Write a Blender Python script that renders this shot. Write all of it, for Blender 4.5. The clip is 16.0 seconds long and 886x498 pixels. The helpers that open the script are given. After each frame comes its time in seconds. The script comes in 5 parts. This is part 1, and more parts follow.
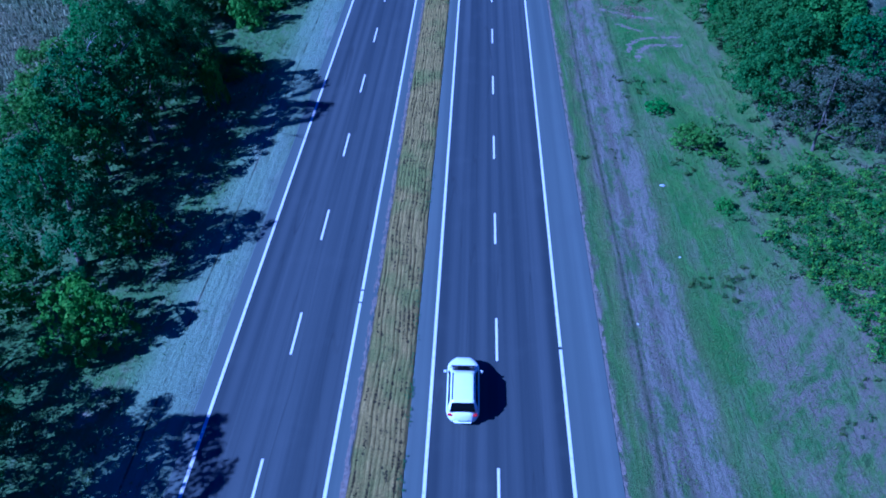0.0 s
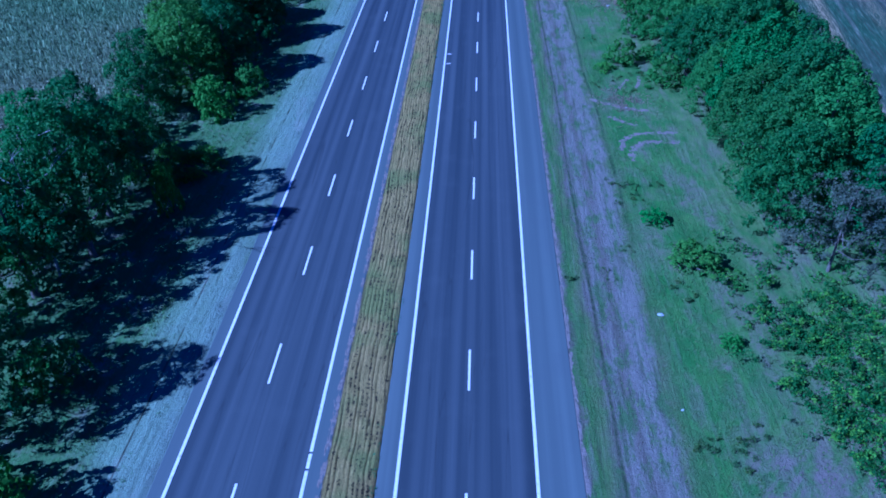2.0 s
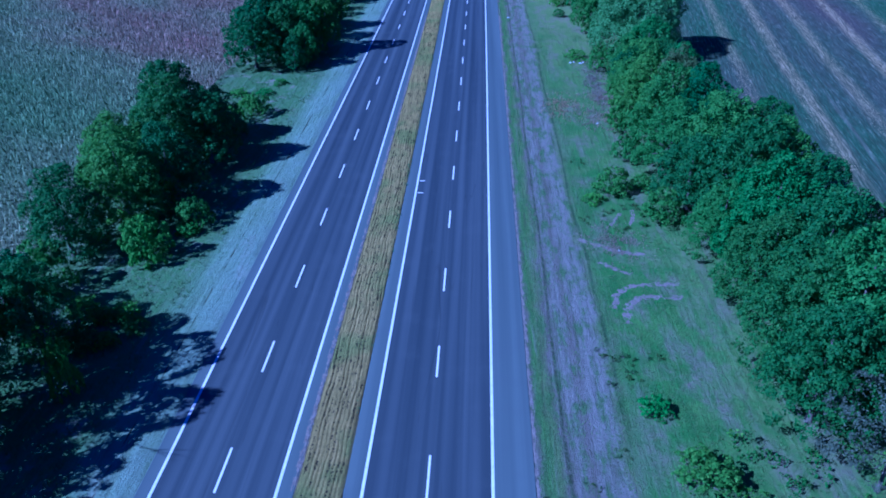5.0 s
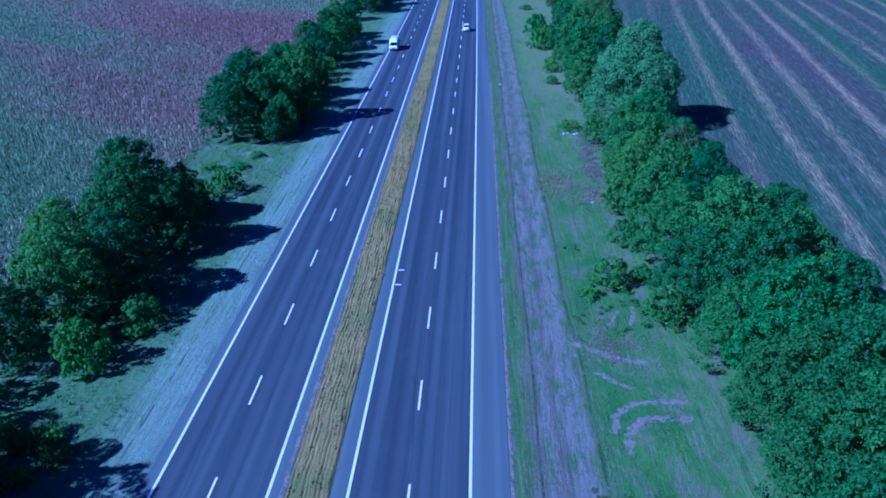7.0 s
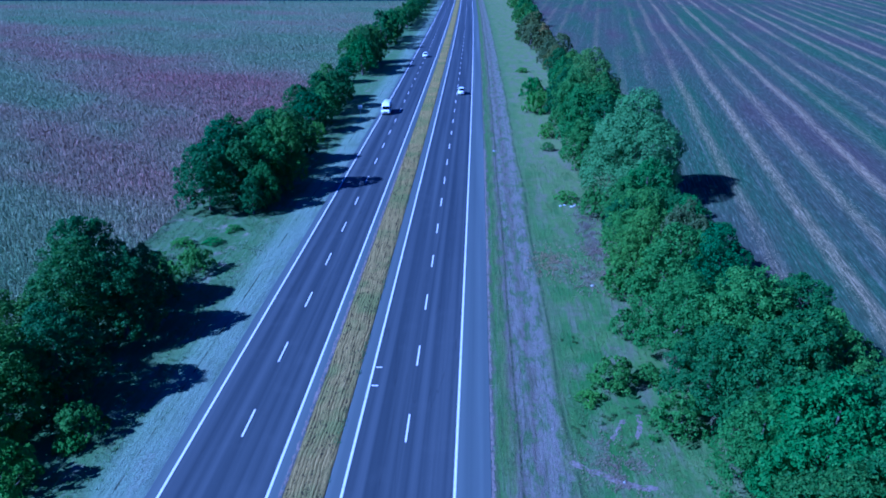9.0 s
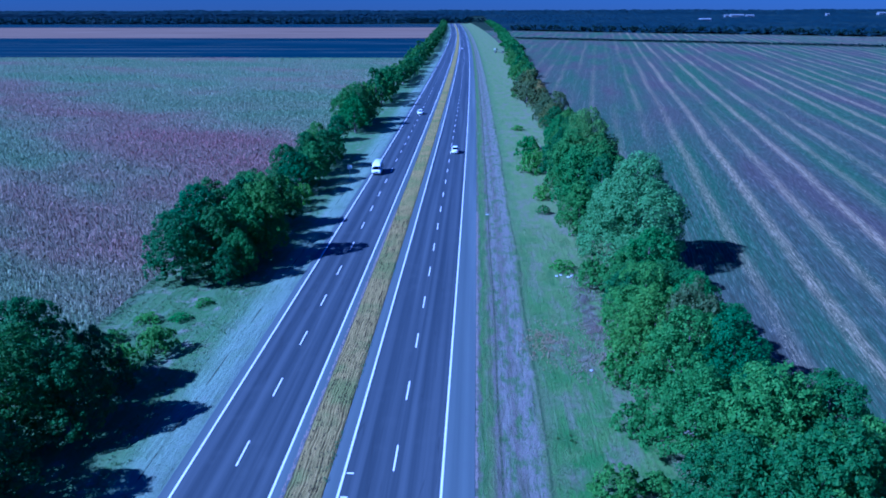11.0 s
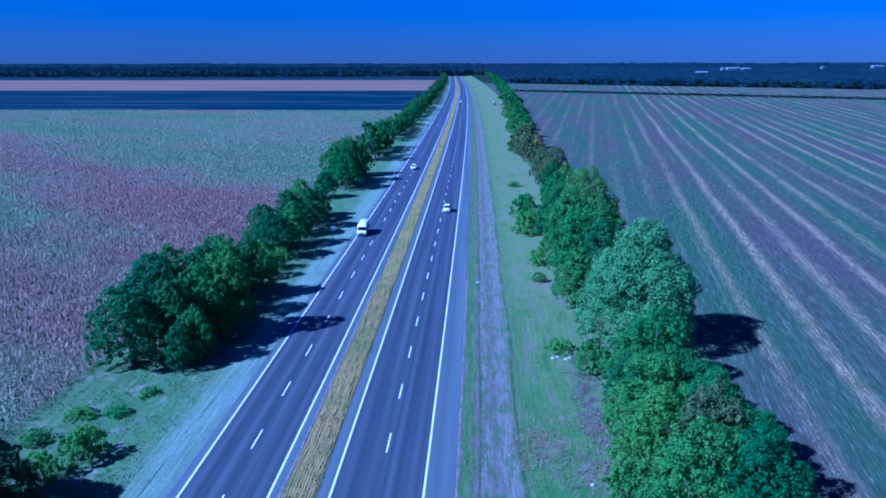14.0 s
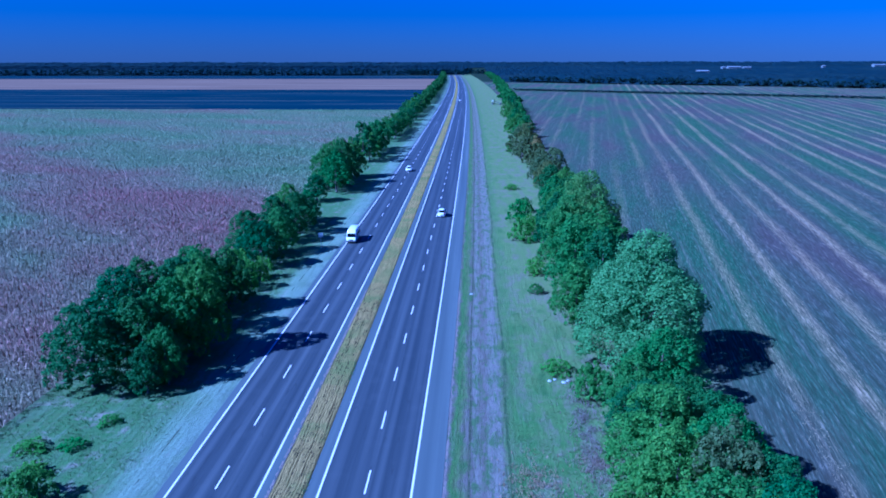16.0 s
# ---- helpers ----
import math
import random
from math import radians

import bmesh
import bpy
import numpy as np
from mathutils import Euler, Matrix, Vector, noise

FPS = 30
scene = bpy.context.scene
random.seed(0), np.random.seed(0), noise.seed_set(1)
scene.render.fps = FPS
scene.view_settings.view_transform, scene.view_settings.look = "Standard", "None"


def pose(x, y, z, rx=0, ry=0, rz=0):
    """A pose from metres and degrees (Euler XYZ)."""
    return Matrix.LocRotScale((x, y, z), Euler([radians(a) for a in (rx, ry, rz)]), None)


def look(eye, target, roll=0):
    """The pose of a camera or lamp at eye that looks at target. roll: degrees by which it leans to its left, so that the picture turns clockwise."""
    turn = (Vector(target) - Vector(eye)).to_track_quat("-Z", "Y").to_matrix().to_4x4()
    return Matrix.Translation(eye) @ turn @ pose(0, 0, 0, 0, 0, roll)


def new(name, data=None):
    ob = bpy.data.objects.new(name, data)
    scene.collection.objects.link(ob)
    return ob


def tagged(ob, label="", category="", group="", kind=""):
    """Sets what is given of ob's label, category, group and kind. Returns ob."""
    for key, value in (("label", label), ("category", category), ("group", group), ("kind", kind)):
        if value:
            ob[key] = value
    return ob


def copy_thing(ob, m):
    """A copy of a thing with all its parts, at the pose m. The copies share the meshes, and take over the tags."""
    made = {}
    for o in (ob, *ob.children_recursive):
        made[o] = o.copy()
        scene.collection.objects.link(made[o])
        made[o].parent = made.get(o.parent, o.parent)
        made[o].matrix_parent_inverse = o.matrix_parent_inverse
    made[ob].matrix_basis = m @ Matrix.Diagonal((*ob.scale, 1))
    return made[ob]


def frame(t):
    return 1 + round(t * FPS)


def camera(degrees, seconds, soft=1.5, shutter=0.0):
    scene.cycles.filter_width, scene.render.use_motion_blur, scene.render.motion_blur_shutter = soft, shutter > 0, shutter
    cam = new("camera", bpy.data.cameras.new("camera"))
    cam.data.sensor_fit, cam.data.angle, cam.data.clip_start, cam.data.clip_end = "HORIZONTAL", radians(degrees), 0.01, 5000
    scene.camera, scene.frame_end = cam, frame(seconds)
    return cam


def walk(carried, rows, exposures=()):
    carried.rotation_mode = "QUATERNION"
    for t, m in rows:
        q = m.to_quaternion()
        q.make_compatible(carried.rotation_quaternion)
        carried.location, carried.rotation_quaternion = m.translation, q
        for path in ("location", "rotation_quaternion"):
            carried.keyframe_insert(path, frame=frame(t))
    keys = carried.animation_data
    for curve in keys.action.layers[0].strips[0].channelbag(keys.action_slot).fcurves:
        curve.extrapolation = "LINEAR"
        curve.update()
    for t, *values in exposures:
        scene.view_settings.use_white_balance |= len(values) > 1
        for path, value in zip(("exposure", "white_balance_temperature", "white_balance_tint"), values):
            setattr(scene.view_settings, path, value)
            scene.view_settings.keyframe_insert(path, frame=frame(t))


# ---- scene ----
cam = camera(64.2, 16.0, 1.8)
PATH = [
    (0, (2.283, -2.617, 32.49), (2.194, -1.126, 31.16), -1.2),
    (0.5, (2.711, -0.461, 32.539), (2.621, 1.054, 31.236), -1.1),
    (1, (3.129, 1.681, 32.602), (3.039, 3.218, 31.327), -1.1),
    (1.5, (3.533, 3.807, 32.674), (3.443, 5.367, 31.426), -1.0),
    (2, (3.936, 5.917, 32.753), (3.845, 7.498, 31.532), -0.9),
    (2.5, (4.312, 8.003, 32.83), (4.221, 9.606, 31.637), -0.9),
    (3, (4.684, 10.137, 32.888), (4.593, 11.761, 31.724), -0.8),
    (3.5, (5.069, 12.227, 32.931), (4.979, 13.872, 31.797), -0.8),
    (4, (5.502, 14.261, 32.953), (5.409, 15.927, 31.85), -0.8),
    (4.5, (5.893, 16.259, 32.987), (5.8, 17.944, 31.914), -0.7),
    (7, (7.492, 26.362, 33.247), (7.404, 28.137, 32.329), -0.4),
    (7.5, (7.78, 28.305, 33.276), (7.692, 30.097, 32.392), -0.3),
    (8, (8.042, 30.173, 33.318), (7.954, 31.981, 32.468), -0.2),
    (8.5, (8.3, 32.039, 33.362), (8.211, 33.863, 32.546), -0.2),
    (9, (8.569, 33.899, 33.395), (8.48, 35.738, 32.614), -0.2),
    (11.5, (9.996, 42.74, 33.597), (9.907, 44.642, 32.985), -0.1),
    (12, (10.314, 44.54, 33.63), (10.223, 46.452, 33.052), -0.0),
    (12.5, (10.649, 46.305, 33.656), (10.557, 48.227, 33.11), -0.0),
    (13, (10.963, 48.016, 33.666), (10.87, 49.946, 33.146), -0.0),
    (13.5, (11.249, 49.705, 33.685), (11.155, 51.636, 33.171), -0.0),
    (14, (11.509, 51.373, 33.7), (11.415, 53.304, 33.186), -0.1),
    (14.5, (11.752, 53.015, 33.711), (11.659, 54.945, 33.196), -0.1),
    (15, (11.997, 54.63, 33.718), (11.904, 56.56, 33.203), -0.1),
    (15.5, (12.24, 56.217, 33.725), (12.147, 58.147, 33.209), -0.1),
    (16, (12.489, 57.794, 33.739), (12.395, 59.723, 33.222), -0.1),
]
walk(cam, [(t, look(eye, target, roll)) for t, eye, target, roll in PATH],
     exposures=[(0, 0.58, 3300, 22), (9, 0.70, 3300, 22), (11.5, 0.92, 3300, 22), (13.5, 1.0, 3300, 22), (16, 1.0, 3300, 22)])

# ---- world and sun ----
world = bpy.data.worlds.new("sky")
scene.world = world
world.use_nodes = True
wn, wl = world.node_tree.nodes, world.node_tree.links
sky = wn.new("ShaderNodeTexSky")
sky.sky_type, sky.sun_disc = "NISHITA", False
sky.sun_elevation, sky.sun_rotation = radians(40), radians(-114.8)
sky.altitude, sky.air_density, sky.dust_density, sky.ozone_density = 0, 1.7, 0.0, 8.0
deep = wn.new("ShaderNodeMix")
deep.data_type, deep.blend_type = "RGBA", "MULTIPLY"
deep.inputs[0].default_value, deep.inputs[7].default_value = 1.0, (0.19, 0.29, 0.66, 1.0)
wl.new(sky.outputs["Color"], deep.inputs[6])
wl.new(deep.outputs[2], wn["Background"].inputs["Color"])
wn["Background"].inputs["Strength"].default_value = 0.044
sun = new("sun", bpy.data.lights.new("sun", "SUN"))
sun.data.energy, sun.data.angle, sun.data.color = 4.75, radians(0.55), (1.0, 0.96, 0.9)
sun.matrix_world = look((-108, -50, 100), (0, 0, 0))


# ---- material helpers ----
class Mat:
    """A node material under construction."""

    def __init__(self, name, rough=0.8, metal=0.0, spec=0.4):
        self.m = bpy.data.materials.new(name)
        self.m.use_nodes = True
        self.n, self.l = self.m.node_tree.nodes, self.m.node_tree.links
        self.b = self.n["Principled BSDF"]
        self.b.inputs["Roughness"].default_value = rough
        self.b.inputs["Metallic"].default_value = metal
        self.b.inputs["Specular IOR Level"].default_value = spec
        self.co = self.n.new("ShaderNodeTexCoord").outputs["Object"]
        s = self.n.new("ShaderNodeSeparateXYZ")
        self.l.new(self.co, s.inputs[0])
        self.x, self.y, self.z = s.outputs

    def along_road(self):
        """Makes x the distance from the road's line, which bends slowly."""
        q = self.math("MINIMUM", self.math("MAXIMUM", self.math("SUBTRACT", self.y, 110.0), 0.0), 1590.0)
        self.x = self.math("ADD", self.x, self.math("MULTIPLY", self.math("MULTIPLY", q, q), 1.6e-5))
        c = self.n.new("ShaderNodeCombineXYZ")
        for i, v in enumerate((self.x, self.y, self.z)):
            self.l.new(v, c.inputs[i])
        self.co = c.outputs[0]
        return self

    def put(self, socket, value):
        if isinstance(value, bpy.types.NodeSocket):
            self.l.new(value, socket)
        else:
            socket.default_value = (*value, 1.0) if isinstance(value, tuple) and len(value) == 3 and socket.type == "RGBA" else value

    def math(self, op, a, b=0.0, clamp=False):
        q = self.n.new("ShaderNodeMath")
        q.operation, q.use_clamp = op, clamp
        self.put(q.inputs[0], a)
        self.put(q.inputs[1], b)
        return q.outputs[0]

    def stretch(self, sx, sy, sz=1.0, turn=0.0):
        q = self.n.new("ShaderNodeMapping")
        q.inputs["Rotation"].default_value = (0, 0, turn)
        q.inputs["Scale"].default_value = (sx, sy, sz)
        if turn:
            r = self.n.new("ShaderNodeMapping")
            r.inputs["Rotation"].default_value = (0, 0, turn)
            self.l.new(self.co, r.inputs[0])
            q.inputs["Rotation"].default_value = (0, 0, 0)
            self.l.new(r.outputs[0], q.inputs[0])
        else:
            self.l.new(self.co, q.inputs[0])
        return q.outputs[0]

    def noise(self, scale, detail=4.0, at=None, rough=0.55, warp=0.0):
        q = self.n.new("ShaderNodeTexNoise")
        q.inputs["Scale"].default_value, q.inputs["Detail"].default_value = scale, detail
        q.inputs["Roughness"].default_value, q.inputs["Distortion"].default_value = rough, warp
        self.l.new(at or self.co, q.inputs["Vector"])
        return q.outputs["Fac"]

    def ramp(self, fac, *stops):
        q = self.n.new("ShaderNodeValToRGB")
        e = q.color_ramp.elements
        while len(e) < len(stops):
            e.new(0.5)
        for k, (p, c) in zip(e, stops):
            k.position = p
            k.color = (*c, 1) if isinstance(c, tuple) else (c, c, c, 1)
        self.put(q.inputs[0], fac)
        return q.outputs[0]

    def mix(self, fac, a, b, mode="MIX"):
        q = self.n.new("ShaderNodeMix")
        q.data_type, q.blend_type = "RGBA", mode
        self.put(q.inputs[0], fac)
        self.put(q.inputs[6], a)
        self.put(q.inputs[7], b)
        return q.outputs[2]

    def span(self, v, a, b, c=0.0, d=1.0):
        q = self.n.new("ShaderNodeMapRange")
        q.inputs[1].default_value, q.inputs[2].default_value = a, b
        q.inputs[3].default_value, q.inputs[4].default_value = c, d
        self.put(q.inputs[0], v)
        return q.outputs[0]

    def color(self, c):
        self.put(self.b.inputs["Base Color"], c)
        return self

    def bump(self, h, strength=0.5, dist=0.05):
        q = self.n.new("ShaderNodeBump")
        q.inputs["Strength"].default_value, q.inputs["Distance"].default_value = strength, dist
        self.put(q.inputs["Height"], h)
        self.l.new(q.outputs[0], self.b.inputs["Normal"])
        return self

    def random_object(self):
        return self.n.new("ShaderNodeObjectInfo").outputs["Random"]

    def random_island(self):
        return self.n.new("ShaderNodeNewGeometry").outputs["Random Per Island"]


def leaf_material(name, dark, mid, light, rough=0.7, through_light=0.42):
    """Foliage: colour varied leaf by leaf and tree by tree, with light shining through."""
    k = Mat(name, rough, 0.0, 0.2)
    low = tuple(a * 0.45 + b * 0.55 for a, b in zip(dark, mid))
    high = tuple(a * 0.45 + b * 0.55 for a, b in zip(mid, light))
    c = k.ramp(k.random_island(), (0.0, low), (0.55, mid), (1.0, high))
    c = k.mix(k.span(k.noise(0.45, 2.0), 0.3, 0.7, 0.0, 0.4), c, k.mix(0.5, c, dark))
    tint = k.ramp(k.random_object(), (0.0, (0.72, 0.90, 1.0)), (0.35, (0.95, 0.97, 1.0)), (0.7, (1.08, 1.04, 0.9)), (1.0, (1.20, 1.08, 0.85)))
    c = k.mix(1.0, c, tint, "MULTIPLY")
    k.color(c)
    t = k.n.new("ShaderNodeBsdfTranslucent")
    k.l.new(c, t.inputs["Color"])
    s = k.n.new("ShaderNodeMixShader")
    s.inputs[0].default_value = through_light
    k.l.new(k.b.outputs[0], s.inputs[1])
    k.l.new(t.outputs[0], s.inputs[2])
    k.l.new(s.outputs[0], k.n["Material Output"].inputs[0])
    return k.m


LEAF_GREEN = leaf_material("green_leaves", (0.040, 0.095, 0.014), (0.095, 0.205, 0.028), (0.190, 0.330, 0.050))
LEAF_DEEP = leaf_material("deep_green_leaves", (0.024, 0.065, 0.016), (0.056, 0.140, 0.026), (0.115, 0.220, 0.042))
LEAF_FRESH = leaf_material("yellow_green_leaves", (0.065, 0.150, 0.016), (0.130, 0.270, 0.028), (0.230, 0.380, 0.050))
LEAF_LIGHT = leaf_material("light_green_leaves", (0.070, 0.135, 0.022), (0.140, 0.240, 0.040), (0.250, 0.360, 0.072))
LEAF_SILVER = leaf_material("silver_grey_leaves", (0.045, 0.058, 0.040), (0.085, 0.100, 0.070), (0.160, 0.175, 0.125))
# Far leaves carry the blue of haze in their own colour.
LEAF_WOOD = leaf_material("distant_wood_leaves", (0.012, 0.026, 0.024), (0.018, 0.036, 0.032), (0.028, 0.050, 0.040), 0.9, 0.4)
LEAF_RUST = leaf_material("rust_brown_leaves", (0.150, 0.120, 0.032), (0.255, 0.200, 0.056), (0.360, 0.290, 0.095))
LEAF_OLIVE = leaf_material("olive_brown_leaves", (0.050, 0.080, 0.020), (0.115, 0.145, 0.036), (0.220, 0.215, 0.075))
LEAF_GRASS = leaf_material("verge_grass_blades", (0.050, 0.095, 0.022), (0.095, 0.150, 0.040), (0.190, 0.210, 0.080), 0.7, 0.2)
LEAF_STRAW = leaf_material("straw_bits", (0.220, 0.180, 0.110), (0.360, 0.300, 0.190), (0.520, 0.450, 0.310), 0.7, 0.1)
LEAF_DRY = leaf_material("dry_weed_stalks", (0.170, 0.125, 0.085), (0.280, 0.205, 0.150), (0.400, 0.320, 0.240), 0.8, 0.3)
LEAF_DEAD = leaf_material("dead_weed_stalks", (0.018, 0.014, 0.008), (0.035, 0.028, 0.015), (0.070, 0.060, 0.030), 0.8, 0.1)
LEAF_WEED = leaf_material("dark_weed_leaves", (0.035, 0.065, 0.016), (0.075, 0.120, 0.026), (0.150, 0.190, 0.050), 0.6, 0.2)


LEAF_PALE = leaf_material("pale_green_leaves", (0.095, 0.170, 0.036), (0.185, 0.290, 0.066), (0.310, 0.425, 0.115))


def red_cast_patches(k):
    """How red the drying crop is coloured: soft-edged bands of a painted purple light cast, with spots elsewhere."""
    n = k.noise(0.011, 5.0, k.stretch(1.0, 1.8, 1.0, radians(25)), 0.6)
    u = k.math("ADD", k.math("ADD", k.y, k.math("MULTIPLY", k.x, 0.92)), k.math("MULTIPLY", k.math("SUBTRACT", k.noise(0.03, 5.0), 0.5), 26.0))
    # Both bands put a purple cast of light into the crop's colour.
    stand = k.math("MULTIPLY", k.math("MULTIPLY", k.span(u, 200.0, 168.0), k.span(u, 110.0, 160.0)), 0.40)
    second = k.math("MULTIPLY", k.math("MULTIPLY", k.span(u, 112.0, 96.0), k.span(u, 70.0, 94.0)), 0.26)
    stand = k.math("ADD", stand, second)
    return k.math("ADD", k.span(n, 0.36, 0.72, 0.10, 0.75), stand, True)


def maize_leaf():
    """Drying maize: greener patches and painted red-cast ones across the field, pale tassels among darker leaves."""
    k = Mat("drying_maize_leaves", 0.7, 0.0, 0.3)
    tone = k.ramp(red_cast_patches(k), (0.10, (0.60, 0.84, 0.48)), (0.40, (0.80, 0.88, 0.62)), (0.62, (0.95, 0.66, 0.64)), (0.90, (0.98, 0.46, 0.56)))
    c = k.ramp(k.random_island(), (0.0, (0.11, 0.125, 0.065)), (0.5, (0.235, 0.235, 0.145)), (0.85, (0.34, 0.32, 0.21)), (1.0, (0.52, 0.47, 0.35)))
    k.color(k.mix(1.0, c, tone, "MULTIPLY"))
    return k.m


LEAF_MAIZE = maize_leaf()


def wood_roof():
    """The leaf roof of a distant wood, its tone changing from crown to crown, blue haze put into the colour."""
    k = Mat("distant_wood_canopy", 0.95, 0.0, 0.05)
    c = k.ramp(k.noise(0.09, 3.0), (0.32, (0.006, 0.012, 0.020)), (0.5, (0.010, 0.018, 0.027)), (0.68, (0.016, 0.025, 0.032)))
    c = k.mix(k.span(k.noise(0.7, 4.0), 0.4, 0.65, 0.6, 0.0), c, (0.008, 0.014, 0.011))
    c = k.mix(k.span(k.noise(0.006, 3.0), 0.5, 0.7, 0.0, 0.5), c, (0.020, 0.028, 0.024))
    k.color(c).bump(k.noise(0.7, 4.0), 1.0, 1.0)
    return k.m


WOOD_ROOF = wood_roof()


def bark(name, dark, light):
    k = Mat(name, 0.9)
    g = k.noise(6.0, 6.0, k.stretch(3, 3, 0.5))
    k.color(k.ramp(g, (0.25, dark), (0.75, light))).bump(g, 0.6, 0.03)
    return k.m


BARK = bark("grey_brown_bark", (0.045, 0.035, 0.027), (0.20, 0.165, 0.130))
BARK_PALE = bark("pale_dry_bark", (0.14, 0.13, 0.12), (0.32, 0.30, 0.27))


def asphalt():
    k = Mat("worn_asphalt", 0.72, 0.0, 0.35).along_road()
    along = k.noise(1.0, 5.0, k.stretch(0.9, 0.010))
    fine = k.noise(60.0, 3.0)
    spots = k.noise(0.35, 5.0)
    c = k.ramp(along, (0.3, (0.026, 0.028, 0.032)), (0.5, (0.044, 0.045, 0.048)), (0.72, (0.086, 0.084, 0.083)))
    c = k.mix(k.span(fine, 0.35, 0.7), k.mix(0.35, c, (0.02, 0.02, 0.022)), c)
    c = k.mix(k.span(spots, 0.55, 0.8, 0.0, 0.25), c, (0.085, 0.081, 0.078))
    seal = k.noise(1.0, 2.0, k.stretch(0.6, 0.02), 0.4, 1.5)
    c = k.mix(k.ramp(seal, (0.492, 0.0), (0.5, 0.55), (0.508, 0.0)), c, (0.022, 0.022, 0.024))
    side = k.math("ADD", k.x, k.math("MULTIPLY", k.math("LESS_THAN", k.x, -2.5), 6.85))
    wheel = k.math("COSINE", k.math("MULTIPLY", k.math("SUBTRACT", side, 1.0), 2 * math.pi / 1.82))
    worn = k.math("MULTIPLY", k.span(wheel, 0.1, 1.0), k.span(k.noise(1.0, 3.0, k.stretch(0.5, 0.015)), 0.3, 0.7, 0.15, 0.6))
    c = k.mix(worn, c, (0.082, 0.080, 0.079))
    lanes = k.math("ADD", k.math("MULTIPLY", k.math("GREATER_THAN", k.x, -12.16), k.math("LESS_THAN", k.x, -4.93)),
                   k.math("MULTIPLY", k.math("GREATER_THAN", k.x, 0.0), k.math("LESS_THAN", k.x, 7.5)), True)
    pale = k.ramp(along, (0.3, (0.066, 0.070, 0.064)), (0.5, (0.084, 0.087, 0.078)), (0.72, (0.112, 0.114, 0.100)))
    pale = k.mix(k.span(spots, 0.5, 0.8, 0.0, 0.4), pale, (0.080, 0.078, 0.076))
    c = k.mix(lanes, pale, c)
    k.color(c).bump(fine, 0.35, 0.01)
    return k.m


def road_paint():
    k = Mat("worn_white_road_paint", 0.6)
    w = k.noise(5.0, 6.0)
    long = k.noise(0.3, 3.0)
    # White paint tinted red here to offset the blue white balance.
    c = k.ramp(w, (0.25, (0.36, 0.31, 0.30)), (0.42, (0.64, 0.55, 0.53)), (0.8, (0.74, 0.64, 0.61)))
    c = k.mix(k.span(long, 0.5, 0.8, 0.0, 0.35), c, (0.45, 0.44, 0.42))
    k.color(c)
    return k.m


